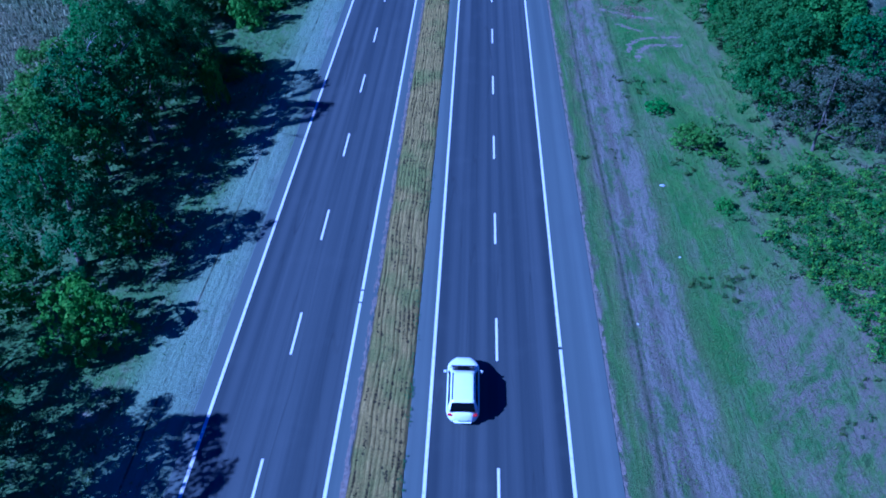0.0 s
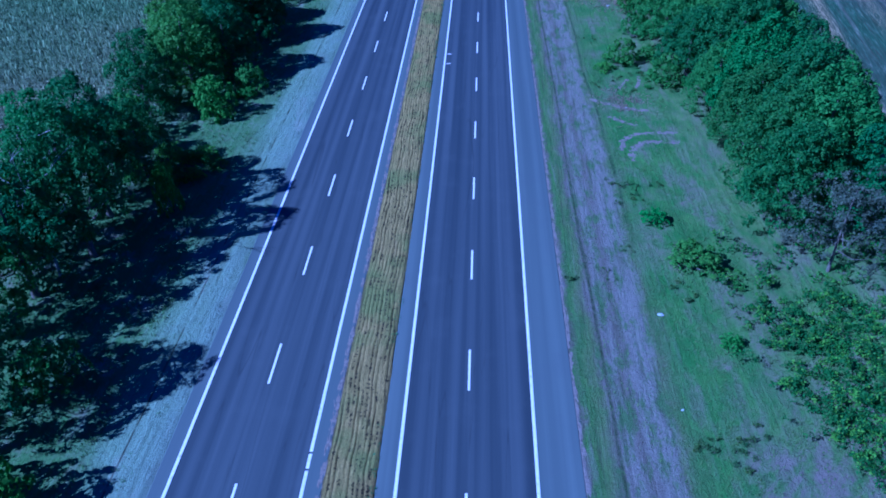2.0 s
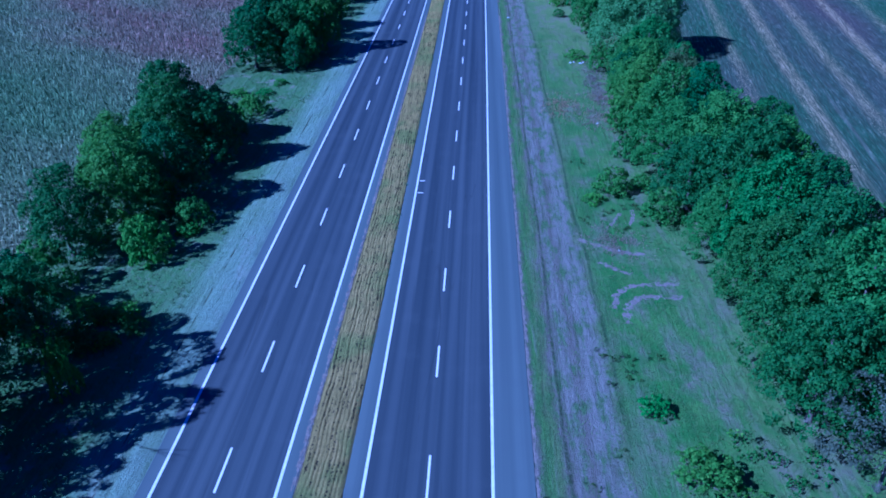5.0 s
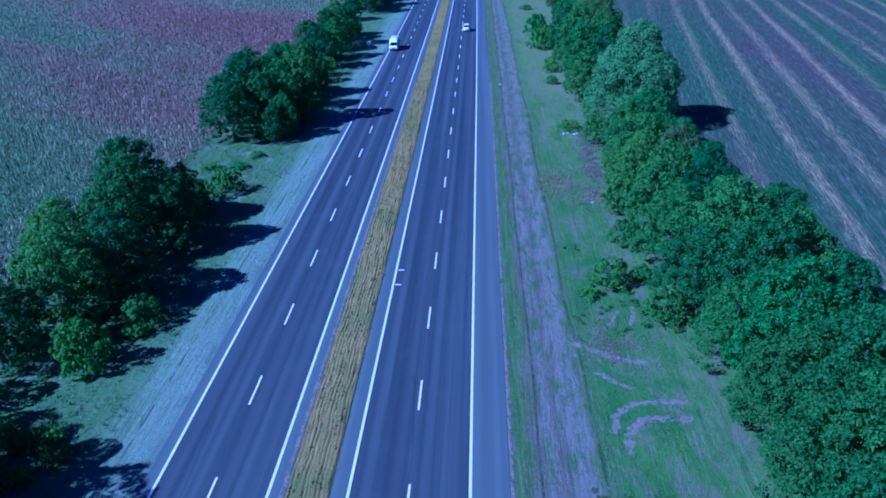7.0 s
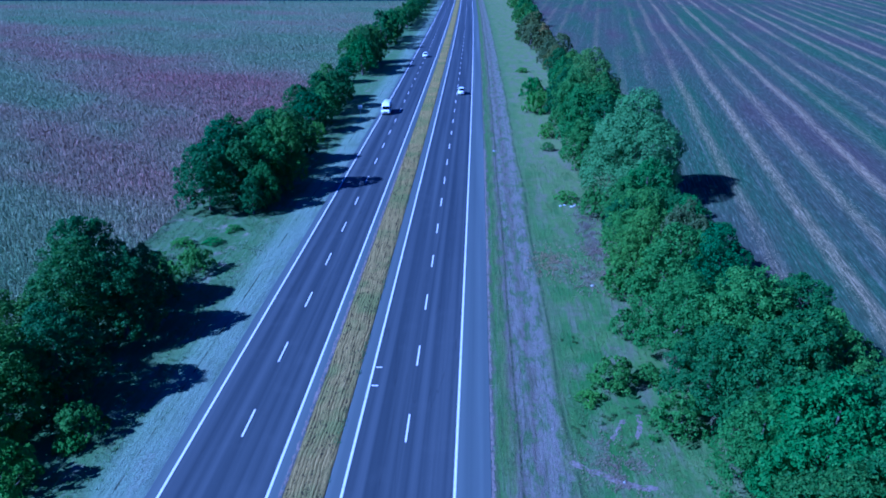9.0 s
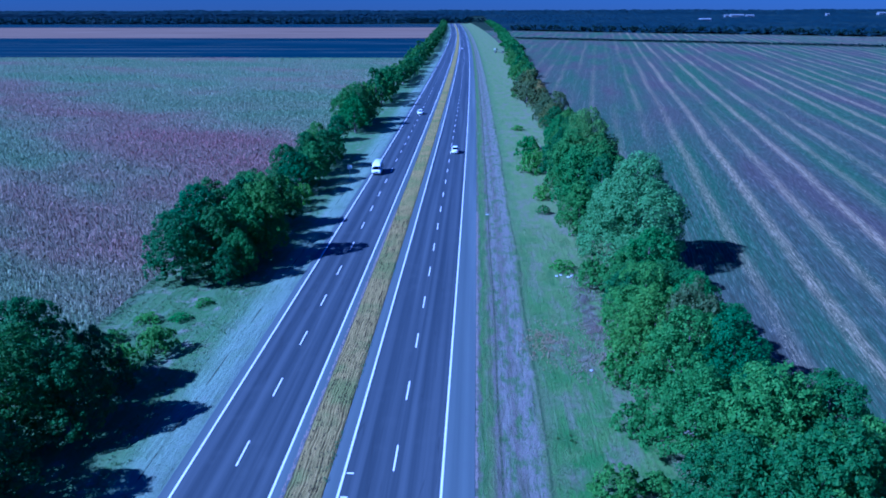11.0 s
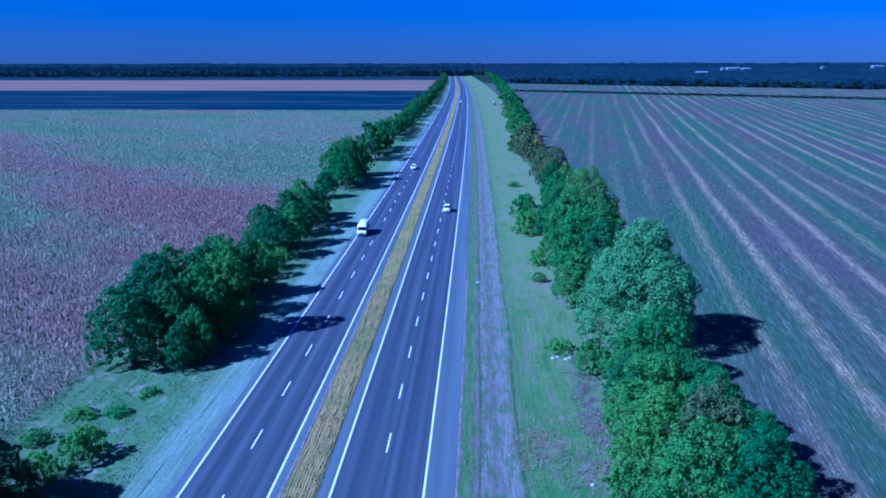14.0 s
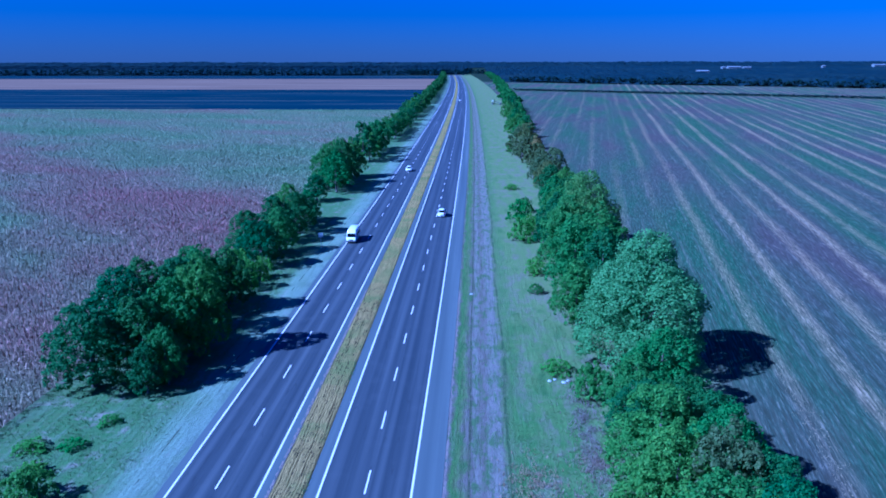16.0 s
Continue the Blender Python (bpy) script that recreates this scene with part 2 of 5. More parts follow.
def verge_right():
    """Gravel edge, grass strip, a two-rut dirt track, then thin grass with bare patches."""
    k = Mat("roadside_dirt_and_grass", 0.95, 0.0, 0.05).along_road()
    streak = k.noise(1.0, 7.0, k.stretch(2.4, 0.16), 0.62)
    broad = k.noise(1.0, 4.0, k.stretch(0.6, 0.045))
    blotch = k.noise(0.30, 8.0, None, 0.68)
    clump = k.noise(1.6, 7.0, None, 0.72)
    grain = k.noise(12.0, 6.0, None, 0.75)
    w = k.math("ADD", k.x, k.math("MULTIPLY", k.math("SUBTRACT", blotch, 0.5), 2.4))
    w = k.math("ADD", w, k.math("MULTIPLY", k.math("SUBTRACT", broad, 0.5), 1.4))
    f = k.span(w, 9.0, 25.0)
    dirt, pale, dry = (0.140, 0.112, 0.090), (0.200, 0.168, 0.138), (0.180, 0.205, 0.075)
    base = k.ramp(f, (0.05, (0.15, 0.135, 0.125)), (0.07, dirt), (0.10, (0.090, 0.150, 0.030)), (0.145, (0.12, 0.145, 0.05)),
                  (0.18, dirt), (0.225, pale), (0.27, dirt), (0.32, pale), (0.385, pale), (0.42, (0.135, 0.140, 0.065)), (0.46, (0.100, 0.155, 0.040)), (0.52, (0.075, 0.155, 0.026)), (0.80, (0.115, 0.175, 0.042)), (1.0, dry))
    c = k.mix(k.span(streak, 0.52, 0.72, 0.0, 0.6), base, pale)
    c = k.mix(k.span(streak, 0.48, 0.34, 0.0, 0.7), c, (0.070, 0.078, 0.036))
    c = k.mix(k.math("MULTIPLY", k.span(k.noise(0.9, 8.0, k.stretch(1.0, 0.35), 0.75), 0.49, 0.60), 0.85), c, (0.080, 0.125, 0.034))
    out = k.span(k.math("ADD", k.x, k.math("MULTIPLY", k.math("SUBTRACT", blotch, 0.5), 4.0)), 15.0, 18.0)
    c = k.mix(k.math("MULTIPLY", out, k.span(clump, 0.36, 0.60, 0.25, 0.8)), c, k.mix(k.span(blotch, 0.4, 0.6), (0.060, 0.145, 0.020), (0.110, 0.190, 0.034)))
    c = k.mix(k.math("MULTIPLY", out, k.span(k.math("ADD", k.y, k.math("MULTIPLY", blotch, 60.0)), 115.0, 190.0, 0.0, 0.6)), c, (0.190, 0.205, 0.070))
    bare = k.math("MULTIPLY", out, k.math("MULTIPLY", k.span(k.noise(0.13, 8.0, None, 0.7), 0.55, 0.68), k.span(clump, 0.40, 0.6, 0.1, 0.9)))
    c = k.mix(bare, c, (0.235, 0.165, 0.140))
    worn = k.noise(1.0, 7.0, k.stretch(0.42, 0.13), 0.66)
    c = k.mix(k.math("MULTIPLY", out, k.math("MULTIPLY", k.span(worn, 0.49, 0.60, 0.0, 0.75), k.span(clump, 0.36, 0.56, 0.3, 1.0))), c, (0.185, 0.150, 0.110))
    c = k.mix(k.math("MULTIPLY", out, k.span(worn, 0.44, 0.33, 0.0, 0.55)), c, (0.050, 0.105, 0.022))
    slant = k.noise(1.0, 6.0, k.stretch(1.1, 0.42, 1.0, radians(38)), 0.68)
    dead = k.math("MULTIPLY", k.span(k.math("ADD", k.x, k.math("MULTIPLY", blotch, 3.0)), 19.0, 21.0), k.span(k.math("ADD", k.y, k.math("MULTIPLY", blotch, 8.0)), 40.0, 33.0))
    c = k.mix(k.math("MULTIPLY", dead, k.span(slant, 0.42, 0.58, 0.1, 0.85)), c, (0.190, 0.140, 0.120))
    c = k.mix(k.math("MULTIPLY", dead, k.span(slant, 0.42, 0.32, 0.0, 0.7)), c, (0.040, 0.060, 0.022))
    ditch = k.math("ABSOLUTE", k.math("SUBTRACT", k.math("ADD", k.x, k.math("MULTIPLY", broad, 1.6)), 16.6))
    c = k.mix(k.math("MULTIPLY", k.math("MULTIPLY", k.span(ditch, 0.22, 0.05), k.span(k.y, 46.0, 54.0)), k.span(blotch, 0.42, 0.52, 0.0, 0.7)), c, (0.040, 0.065, 0.022))
    c = k.mix(k.span(clump, 0.44, 0.30, 0.0, 0.55), c, (0.060, 0.075, 0.030))
    line = k.math("ABSOLUTE", k.math("SUBTRACT", k.math("ADD", k.x, k.math("MULTIPLY", broad, 0.5)), 12.3))
    c = k.mix(k.math("MULTIPLY", k.span(line, 0.16, 0.04), k.span(clump, 0.35, 0.55, 0.1, 0.9)), c, (0.045, 0.055, 0.022))
    c = k.mix(k.span(grain, 0.35, 0.65, 0.55, 0.0), c, k.mix(0.65, c, (0.04, 0.04, 0.025)))
    k.color(c).bump(k.math("ADD", k.math("MULTIPLY", streak, 0.8), k.math("ADD", clump, k.math("MULTIPLY", grain, 0.4))), 0.9, 0.16)
    return k.m


def verge_left():
    """Pale gravel beside the road, then dry grass under the trees."""
    k = Mat("roadside_gravel_and_grass", 0.95, 0.0, 0.05).along_road()
    streak = k.noise(1.0, 7.0, k.stretch(2.2, 0.12), 0.62)
    blotch = k.noise(0.35, 8.0, None, 0.68)
    clump = k.noise(1.6, 7.0, None, 0.72)
    grain = k.noise(12.0, 6.0, None, 0.75)
    w = k.math("ADD", k.math("MULTIPLY", k.x, -1.0), k.math("MULTIPLY", k.math("SUBTRACT", blotch, 0.5), 4.0))
    f = k.span(w, 12.0, 36.0)
    c = k.ramp(f, (0.03, (0.14, 0.155, 0.12)), (0.07, (0.19, 0.215, 0.150)), (0.16, (0.205, 0.240, 0.150)), (0.21, (0.155, 0.200, 0.100)),
               (0.27, (0.12, 0.165, 0.06)), (0.5, (0.095, 0.150, 0.042)), (0.8, (0.12, 0.150, 0.055)), (1.0, (0.18, 0.165, 0.095)))
    c = k.mix(k.span(streak, 0.52, 0.74, 0.0, 0.45), c, (0.255, 0.275, 0.195))
    c = k.mix(k.span(streak, 0.46, 0.28, 0.0, 0.5), c, (0.09, 0.10, 0.055))
    line = k.math("ABSOLUTE", k.math("ADD", k.math("ADD", k.x, k.math("MULTIPLY", streak, 0.15)), 15.3))
    c = k.mix(k.math("MULTIPLY", k.span(line, 0.09, 0.03), k.span(blotch, 0.46, 0.55)), c, (0.045, 0.043, 0.03))
    out = k.span(k.x, -16.5, -19.0)
    c = k.mix(k.math("MULTIPLY", out, k.span(clump, 0.42, 0.60, 0.0, 0.7)), c, (0.075, 0.140, 0.032))
    worn = k.noise(1.0, 7.0, k.stretch(0.40, 0.12), 0.66)
    c = k.mix(k.math("MULTIPLY", k.span(worn, 0.50, 0.62, 0.0, 0.6), k.span(clump, 0.36, 0.56, 0.2, 1.0)), c, (0.135, 0.165, 0.085))
    c = k.mix(k.span(worn, 0.43, 0.34, 0.0, 0.45), c, (0.260, 0.240, 0.190))
    c = k.mix(k.math("MULTIPLY", out, k.span(blotch, 0.55, 0.68)), c, (0.24, 0.205, 0.15))
    c = k.mix(k.span(clump, 0.44, 0.30, 0.0, 0.5), c, (0.065, 0.075, 0.035))
    c = k.mix(k.span(grain, 0.35, 0.65, 0.5, 0.0), c, k.mix(0.65, c, (0.04, 0.04, 0.025)))
    k.color(c).bump(k.math("ADD", streak, k.math("ADD", clump, k.math("MULTIPLY", grain, 0.4))), 0.9, 0.16)
    return k.m


def maize_ground():
    k = Mat("maize_field_canopy", 1.0, 0.0, 0.0)
    mid = k.noise(0.35, 6.0, None, 0.7)
    fine = k.noise(2.2, 6.0, None, 0.75)
    c = k.ramp(red_cast_patches(k), (0.10, (0.140, 0.195, 0.085)), (0.40, (0.195, 0.205, 0.115)), (0.62, (0.225, 0.160, 0.115)), (0.90, (0.215, 0.110, 0.095)))
    c = k.mix(k.span(fine, 0.38, 0.62, 0.75, 0.0), c, (0.060, 0.062, 0.030))
    c = k.mix(k.span(fine, 0.58, 0.75, 0.0, 0.45), c, (0.30, 0.26, 0.18))
    c = k.mix(k.span(mid, 0.5, 0.75, 0.0, 0.35), c, (0.10, 0.115, 0.045))
    k.color(c).bump(fine, 1.0, 0.6)
    return k.m


def plain_field(name, c1, c2, c3, turn, across, along, lanes=0.0):
    k = Mat(name, 1.0, 0.0, 0.0)
    s = k.noise(1.0, 5.0, k.stretch(across, along, 1.0, turn))
    g = k.noise(1.2, 6.0, None, 0.7)
    c = k.ramp(s, (0.3, c1), (0.5, c2), (0.7, c3))
    c = k.mix(k.span(g, 0.35, 0.65, 0.35, 0.0), c, c1)
    if lanes:
        p = k.math("FRACT", k.math("DIVIDE", k.math("ADD", k.y, k.math("MULTIPLY", k.noise(0.004, 3.0), 40.0)), lanes))
        lane = k.math("MULTIPLY", k.span(p, 0.16, 0.05), k.span(k.noise(1.0, 3.0, k.stretch(0.005, 0.02)), 0.42, 0.6))
        c = k.mix(lane, c, (0.085, 0.080, 0.060))
    k.color(c).bump(g, 0.6, 0.2)
    return k.m


FIELD_TURN = math.atan(0.17)


def stubble():
    """A mown field: fine drill rows and pale, broken bands of straw, a few degrees off the road's line."""
    k = Mat("mown_stubble_field", 1.0, 0.0, 0.0)
    v = k.math("SUBTRACT", k.x, k.math("MULTIPLY", k.y, 0.17))
    wander = k.noise(1.0, 3.0, k.stretch(0.03, 0.012))
    broken = k.noise(1.0, 5.0, k.stretch(0.25, 0.03, 1.0, FIELD_TURN))
    fine = k.noise(1.0, 8.0, k.stretch(3.6, 0.10, 1.0, FIELD_TURN), 0.70)
    big = k.noise(1.0, 4.0, k.stretch(0.05, 0.008, 1.0, FIELD_TURN))
    grain = k.noise(1.7, 10.0, k.stretch(2.4, 0.16, 1.0, FIELD_TURN), 0.82)
    c = k.ramp(big, (0.38, (0.046, 0.098, 0.042)), (0.5, (0.066, 0.082, 0.056)), (0.64, (0.086, 0.064, 0.062)))
    c = k.mix(k.span(fine, 0.48, 0.66, 0.0, 0.55), c, (0.155, 0.135, 0.095))
    c = k.mix(k.span(fine, 0.47, 0.33, 0.0, 0.75), c, (0.052, 0.052, 0.030))
    apart = k.math("ADD", 6.9, k.math("MULTIPLY", k.y, 0.0036))
    p = k.math("DIVIDE", k.math("ADD", k.math("SUBTRACT", v, 24.2), k.math("MULTIPLY", k.math("SUBTRACT", wander, 0.5), 3.0)), apart)
    p = k.math("ADD", p, 0.5)
    p = k.math("ADD", p, k.math("MULTIPLY", k.math("SUBTRACT", k.noise(0.25, 4.0), 0.5), 0.10))
    tri = k.math("ABSOLUTE", k.math("SUBTRACT", k.math("FRACT", p), 0.5))
    each = k.noise(1.0, 0.0, k.stretch(0.11, 0.004, 1.0, FIELD_TURN))
    band = k.math("MULTIPLY", k.span(tri, 0.21, 0.04), k.span(broken, 0.30, 0.52, 0.15, 1.0))
    band = k.math("MULTIPLY", band, k.span(fine, 0.25, 0.55, 0.3, 1.0))
    band = k.math("MULTIPLY", band, k.span(each, 0.34, 0.58, 0.22, 1.0))
    band = k.math("MULTIPLY", band, k.span(grain, 0.42, 0.58, 0.25, 1.0))
    c = k.mix(k.math("MULTIPLY", band, k.span(v, 14.0, 24.0, 0.3, 0.90)), c, (0.41, 0.285, 0.150))
    p2 = k.math("DIVIDE", k.math("ADD", v, k.math("MULTIPLY", wander, 2.0)), 3.1)
    tri2 = k.math("ABSOLUTE", k.math("SUBTRACT", k.math("FRACT", p2), 0.5))
    c = k.mix(k.math("MULTIPLY", k.span(tri2, 0.12, 0.03), k.span(broken, 0.48, 0.65, 0.0, 0.4)), c, (0.24, 0.205, 0.15))
    c = k.mix(k.span(grain, 0.42, 0.58, 0.8, 0.0), c, k.mix(0.8, c, (0.03, 0.028, 0.018)))
    c = k.mix(k.span(grain, 0.55, 0.66, 0.0, 0.65), c, (0.34, 0.28, 0.20))
    k.color(c).bump(k.math("ADD", fine, grain), 0.8, 0.12)
    return k.m


def median_dry():
    k = Mat("dry_mown_median_grass", 1.0, 0.0, 0.0).along_road()
    streak = k.noise(1.0, 7.0, k.stretch(4.0, 0.5), 0.72)
    grain = k.noise(9.0, 8.0, None, 0.8)
    spots = k.noise(3.6, 5.0, k.stretch(1.5, 0.8), 0.65)
    big = k.noise(0.16, 6.0, None, 0.65)
    c = k.ramp(streak, (0.30, (0.180, 0.130, 0.044)), (0.45, (0.285, 0.203, 0.062)), (0.6, (0.38, 0.262, 0.085)), (0.75, (0.47, 0.345, 0.132)))
    c = k.mix(k.span(big, 0.46, 0.60, 0.0, 0.75), c, k.mix(grain, (0.110, 0.140, 0.030), (0.26, 0.245, 0.065)))
    c = k.mix(k.span(spots, 0.40, 0.30, 0.0, 0.85), c, (0.045, 0.042, 0.020))
    c = k.mix(k.span(grain, 0.38, 0.60, 0.75, 0.0), c, k.mix(0.7, c, (0.04, 0.036, 0.018)))
    # Furrow shade put into the colour: darker the lower the strip lies.
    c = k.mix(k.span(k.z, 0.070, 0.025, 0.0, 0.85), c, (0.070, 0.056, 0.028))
    k.color(c).bump(k.math("ADD", streak, grain), 1.0, 0.10)
    return k.m


def soil_pale():
    k = Mat("pale_bare_soil", 0.95, 0.0, 0.1)
    g = k.noise(5.0, 6.0, None, 0.7)
    k.color(k.ramp(g, (0.3, (0.115, 0.086, 0.072)), (0.7, (0.245, 0.190, 0.160)))).bump(g, 0.9, 0.08)
    return k.m


def simple(name, c, rough=0.5, metal=0.0, spec=0.5, vary=0.12, scale=3.0):
    k = Mat(name, rough, metal, spec)
    k.color(k.mix(k.span(k.noise(scale, 5.0), 0.35, 0.7), c, tuple(v * (1 - vary) for v in c)))
    return k.m


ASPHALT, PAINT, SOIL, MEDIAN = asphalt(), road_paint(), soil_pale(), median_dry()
GROUND = [verge_left(), maize_ground(),
          # Far dark field, its blue a distance haze mixed into the colour.
          plain_field("dark_green_field", (0.010, 0.019, 0.026), (0.014, 0.026, 0.036), (0.022, 0.034, 0.042), 0.0, 0.003, 0.02, 46.0),
          plain_field("pale_harvested_field", (0.125, 0.080, 0.052), (0.155, 0.098, 0.064), (0.185, 0.122, 0.080), 0.0, 0.006, 0.03),
          verge_right(), stubble(),
          plain_field("dark_hedge_ground", (0.030, 0.045, 0.020), (0.045, 0.060, 0.026), (0.060, 0.075, 0.030), 0.0, 0.05, 0.05),
          plain_field("woodland_ground", (0.018, 0.026, 0.016), (0.026, 0.034, 0.020), (0.045, 0.050, 0.032), 0.0, 0.006, 0.02)]
# Car white leans red, against the same blue white balance.
CAR_WHITE = simple("white_car_paint", (0.82, 0.76, 0.75), 0.22, 0.0, 0.5, 0.05)
CAR_BLUE = simple("blue_grey_car_paint", (0.16, 0.20, 0.27), 0.25, 0.2)
GLASS_DARK = simple("dark_car_glass", (0.008, 0.009, 0.011), 0.16, 0.0, 0.18)
BLACK = simple("black_plastic", (0.022, 0.022, 0.023), 0.55)
RUBBER = simple("tyre_rubber", (0.022, 0.021, 0.020), 0.85)
ALLOY = simple("grey_alloy", (0.45, 0.45, 0.46), 0.35, 0.9)
RED_LAMP = simple("red_lamp_plastic", (0.42, 0.02, 0.03), 0.2)
CLEAR_LAMP = simple("clear_lamp_plastic", (0.70, 0.72, 0.74), 0.12)
STEEL = simple("galvanised_steel", (0.52, 0.53, 0.53), 0.6, 0.2)
SIGN_GREY = simple("weathered_sign_plate", (0.55, 0.56, 0.57), 0.5, 0.3)
WALL_PALE = simple("pale_render_wall", (0.17, 0.17, 0.165), 0.85)
ROOF_GREY = simple("grey_sheet_roof", (0.20, 0.195, 0.19), 0.7)
STONE = simple("pale_stone", (0.38, 0.36, 0.34), 0.9)
OLIVE = simple("olive_farm_paint", (0.16, 0.17, 0.08), 0.5)


# ---- mesh helpers ----
def raw_mesh(name, verts, faces, material=None, smooth=False):
    """A mesh from numpy arrays; faces all have the same number of corners."""
    verts, faces = np.asarray(verts, np.float32), np.asarray(faces, np.int32)
    me = bpy.data.meshes.new(name)
    n = faces.shape[1]
    me.vertices.add(len(verts))
    me.vertices.foreach_set("co", verts.ravel())
    me.loops.add(faces.size)
    me.loops.foreach_set("vertex_index", faces.ravel())
    me.polygons.add(len(faces))
    me.polygons.foreach_set("loop_start", np.arange(0, faces.size, n, dtype=np.int32))
    me.polygons.foreach_set("use_smooth", np.full(len(faces), smooth))
    me.update(calc_edges=True)
    if material:
        me.materials.append(material)
    return me


def child(name, me, parent, label=""):
    ob = new(name, me)
    ob.parent = parent
    return tagged(ob, label) if label else ob


def part(name, bm, material, parent, label="", smooth=False):
    me = bpy.data.meshes.new(name)
    bmesh.ops.recalc_face_normals(bm, faces=bm.faces[:])
    for f in bm.faces:
        f.smooth = smooth
    bm.to_mesh(me)
    bm.free()
    me.materials.append(material)
    return child(name, me, parent, label)


def box_bm(x0, x1, y0, y1, z0, z1, bevel=0.0):
    bm = bmesh.new()
    bmesh.ops.create_cube(bm, size=1.0, matrix=Matrix.Translation(((x0 + x1) / 2, (y0 + y1) / 2, (z0 + z1) / 2)) @ Matrix.Diagonal((x1 - x0, y1 - y0, z1 - z0, 1)))
    if bevel:
        bmesh.ops.bevel(bm, geom=bm.edges[:], offset=bevel, segments=2, affect="EDGES")
    return bm


def loft_bm(rings):
    """Skin over closed rings of equal count, capped at both ends."""
    bm = bmesh.new()
    vs = [[bm.verts.new(p) for p in ring] for ring in rings]
    for a, b in zip(vs, vs[1:]):
        for i in range(len(a)):
            j = (i + 1) % len(a)
            bm.faces.new((a[i], a[j], b[j], b[i]))
    bm.faces.new(vs[0][::-1])
    bm.faces.new(vs[-1])
    return bm


def tube(points, radii, sides=6):
    """Verts and quads of a tapered tube through points."""
    points, verts, faces = [Vector(p) for p in points], [], []
    for i, (p, r) in enumerate(zip(points, radii)):
        d = (points[min(i + 1, len(points) - 1)] - points[max(i - 1, 0)]).normalized()
        u = d.orthogonal().normalized()
        w = d.cross(u)
        verts += [p + r * (math.cos(a) * u + math.sin(a) * w) for a in (2 * math.pi * s / sides for s in range(sides))]
        if i:
            o = (i - 1) * sides
            faces += [(o + s, o + (s + 1) % sides, o + sides + (s + 1) % sides, o + sides + s) for s in range(sides)]
    return verts, faces


def gather(pieces):
    verts, faces, n = [], [], 0
    for v, f in pieces:
        verts += v
        faces += [tuple(i + n for i in q) for q in f]
        n += len(v)
    return verts, faces


def leaf_quads(rng, at, facing, size, corners=4, spread=0.8):
    """Pointed leaf sprays (rhombs or wedges) at places, turned roughly along facing."""
    n = len(at)
    nrm = facing + rng.normal(0, spread, (n, 3))
    nrm /= np.linalg.norm(nrm, axis=1, keepdims=True) + 1e-9
    u = np.cross(nrm, rng.normal(0, 1, (n, 3)))
    u /= np.linalg.norm(u, axis=1, keepdims=True) + 1e-9
    w = np.cross(nrm, u)
    s = (size * rng.uniform(0.6, 1.35, n))[:, None]
    fold = nrm * s * 0.18
    if corners == 3:
        v = np.stack([at - u * s * 0.62 + fold, at + u * s * 0.5 - w * s * 0.42, at + u * s * 0.5 + w * s * 0.42], 1).reshape(-1, 3)
        return v, np.arange(n * 3).reshape(-1, 3)
    v = np.stack([at - u * s * 0.62, at - w * s * 0.34 + fold, at + u * s * 0.62, at + w * s * 0.34 + fold], 1).reshape(-1, 3)
    f = np.arange(n * 4).reshape(-1, 4)
    return v, f


def crown_points(rng, lobes, count, per):
    """Places and outward directions of leaves, in sprays over the shells of the lobes."""
    c = np.array([l[:3] for l in lobes])
    r = np.array([l[3] for l in lobes])
    pick = rng.choice(len(lobes), count // per, p=r ** 2 / (r ** 2).sum())
    d = rng.normal(0, 1, (len(pick), 3))
    d /= np.linalg.norm(d, axis=1, keepdims=True)
    d[:, 2] = np.where(d[:, 2] < -0.35, -d[:, 2], d[:, 2])
    shell = rng.uniform(0.62, 1.06, len(pick)) ** 0.5
    p = c[pick] + d * (r[pick] * shell)[:, None] * np.array([1, 1, 0.85])
    p, d = np.repeat(p, per, 0), np.repeat(d, per, 0)
    p = p + rng.normal(0, 0.13, p.shape)
    d = d + np.array([0, 0, 0.45])
    p[:, 2] = np.maximum(p[:, 2], 0.12)
    return p, d


def crown_lobes(rng, h, r, low, count):
    out = []
    for i in range(count):
        a, q = rng.uniform(0, 2 * math.pi), math.sqrt(rng.uniform(0, 1)) * 0.80
        z = rng.uniform(low, 0.84)
        q *= math.sqrt(max(0.12, 1 - ((z - 0.45) / 0.55) ** 2))
        out.append((math.cos(a) * q * r, math.sin(a) * q * r, z * h, rng.uniform(0.13, 0.33) * r))
    out.append((rng.uniform(-0.1, 0.1) * r, rng.uniform(-0.1, 0.1) * r, 0.80 * h, 0.30 * r))
    return out


def crown_boughs(rng, h, r, low):
    """The great rounded masses of a crown, tier on tier round the stem: x, y, z, radius, half height."""
    out, a0 = [], rng.uniform(0, 2 * math.pi)
    for z, q, n, size in ((low + 0.20, 0.60, 6, 0.41), (0.50, 0.50, 5, 0.42), (0.73, 0.27, 3, 0.36)):
        a0 += 0.55
        for i in range(n):
            a = a0 + 2 * math.pi * (i + rng.uniform(-0.25, 0.25)) / n
            k, w = q * rng.uniform(0.75, 1.12), size * rng.uniform(0.78, 1.15)
            out.append((math.cos(a) * k * r, math.sin(a) * k * r, (z + rng.uniform(-0.07, 0.07)) * h, w * r, w * 0.46 * h))
    out.append((rng.uniform(-0.1, 0.1) * r, rng.uniform(-0.1, 0.1) * r, 0.82 * h, 0.30 * r, 0.17 * h))
    return out


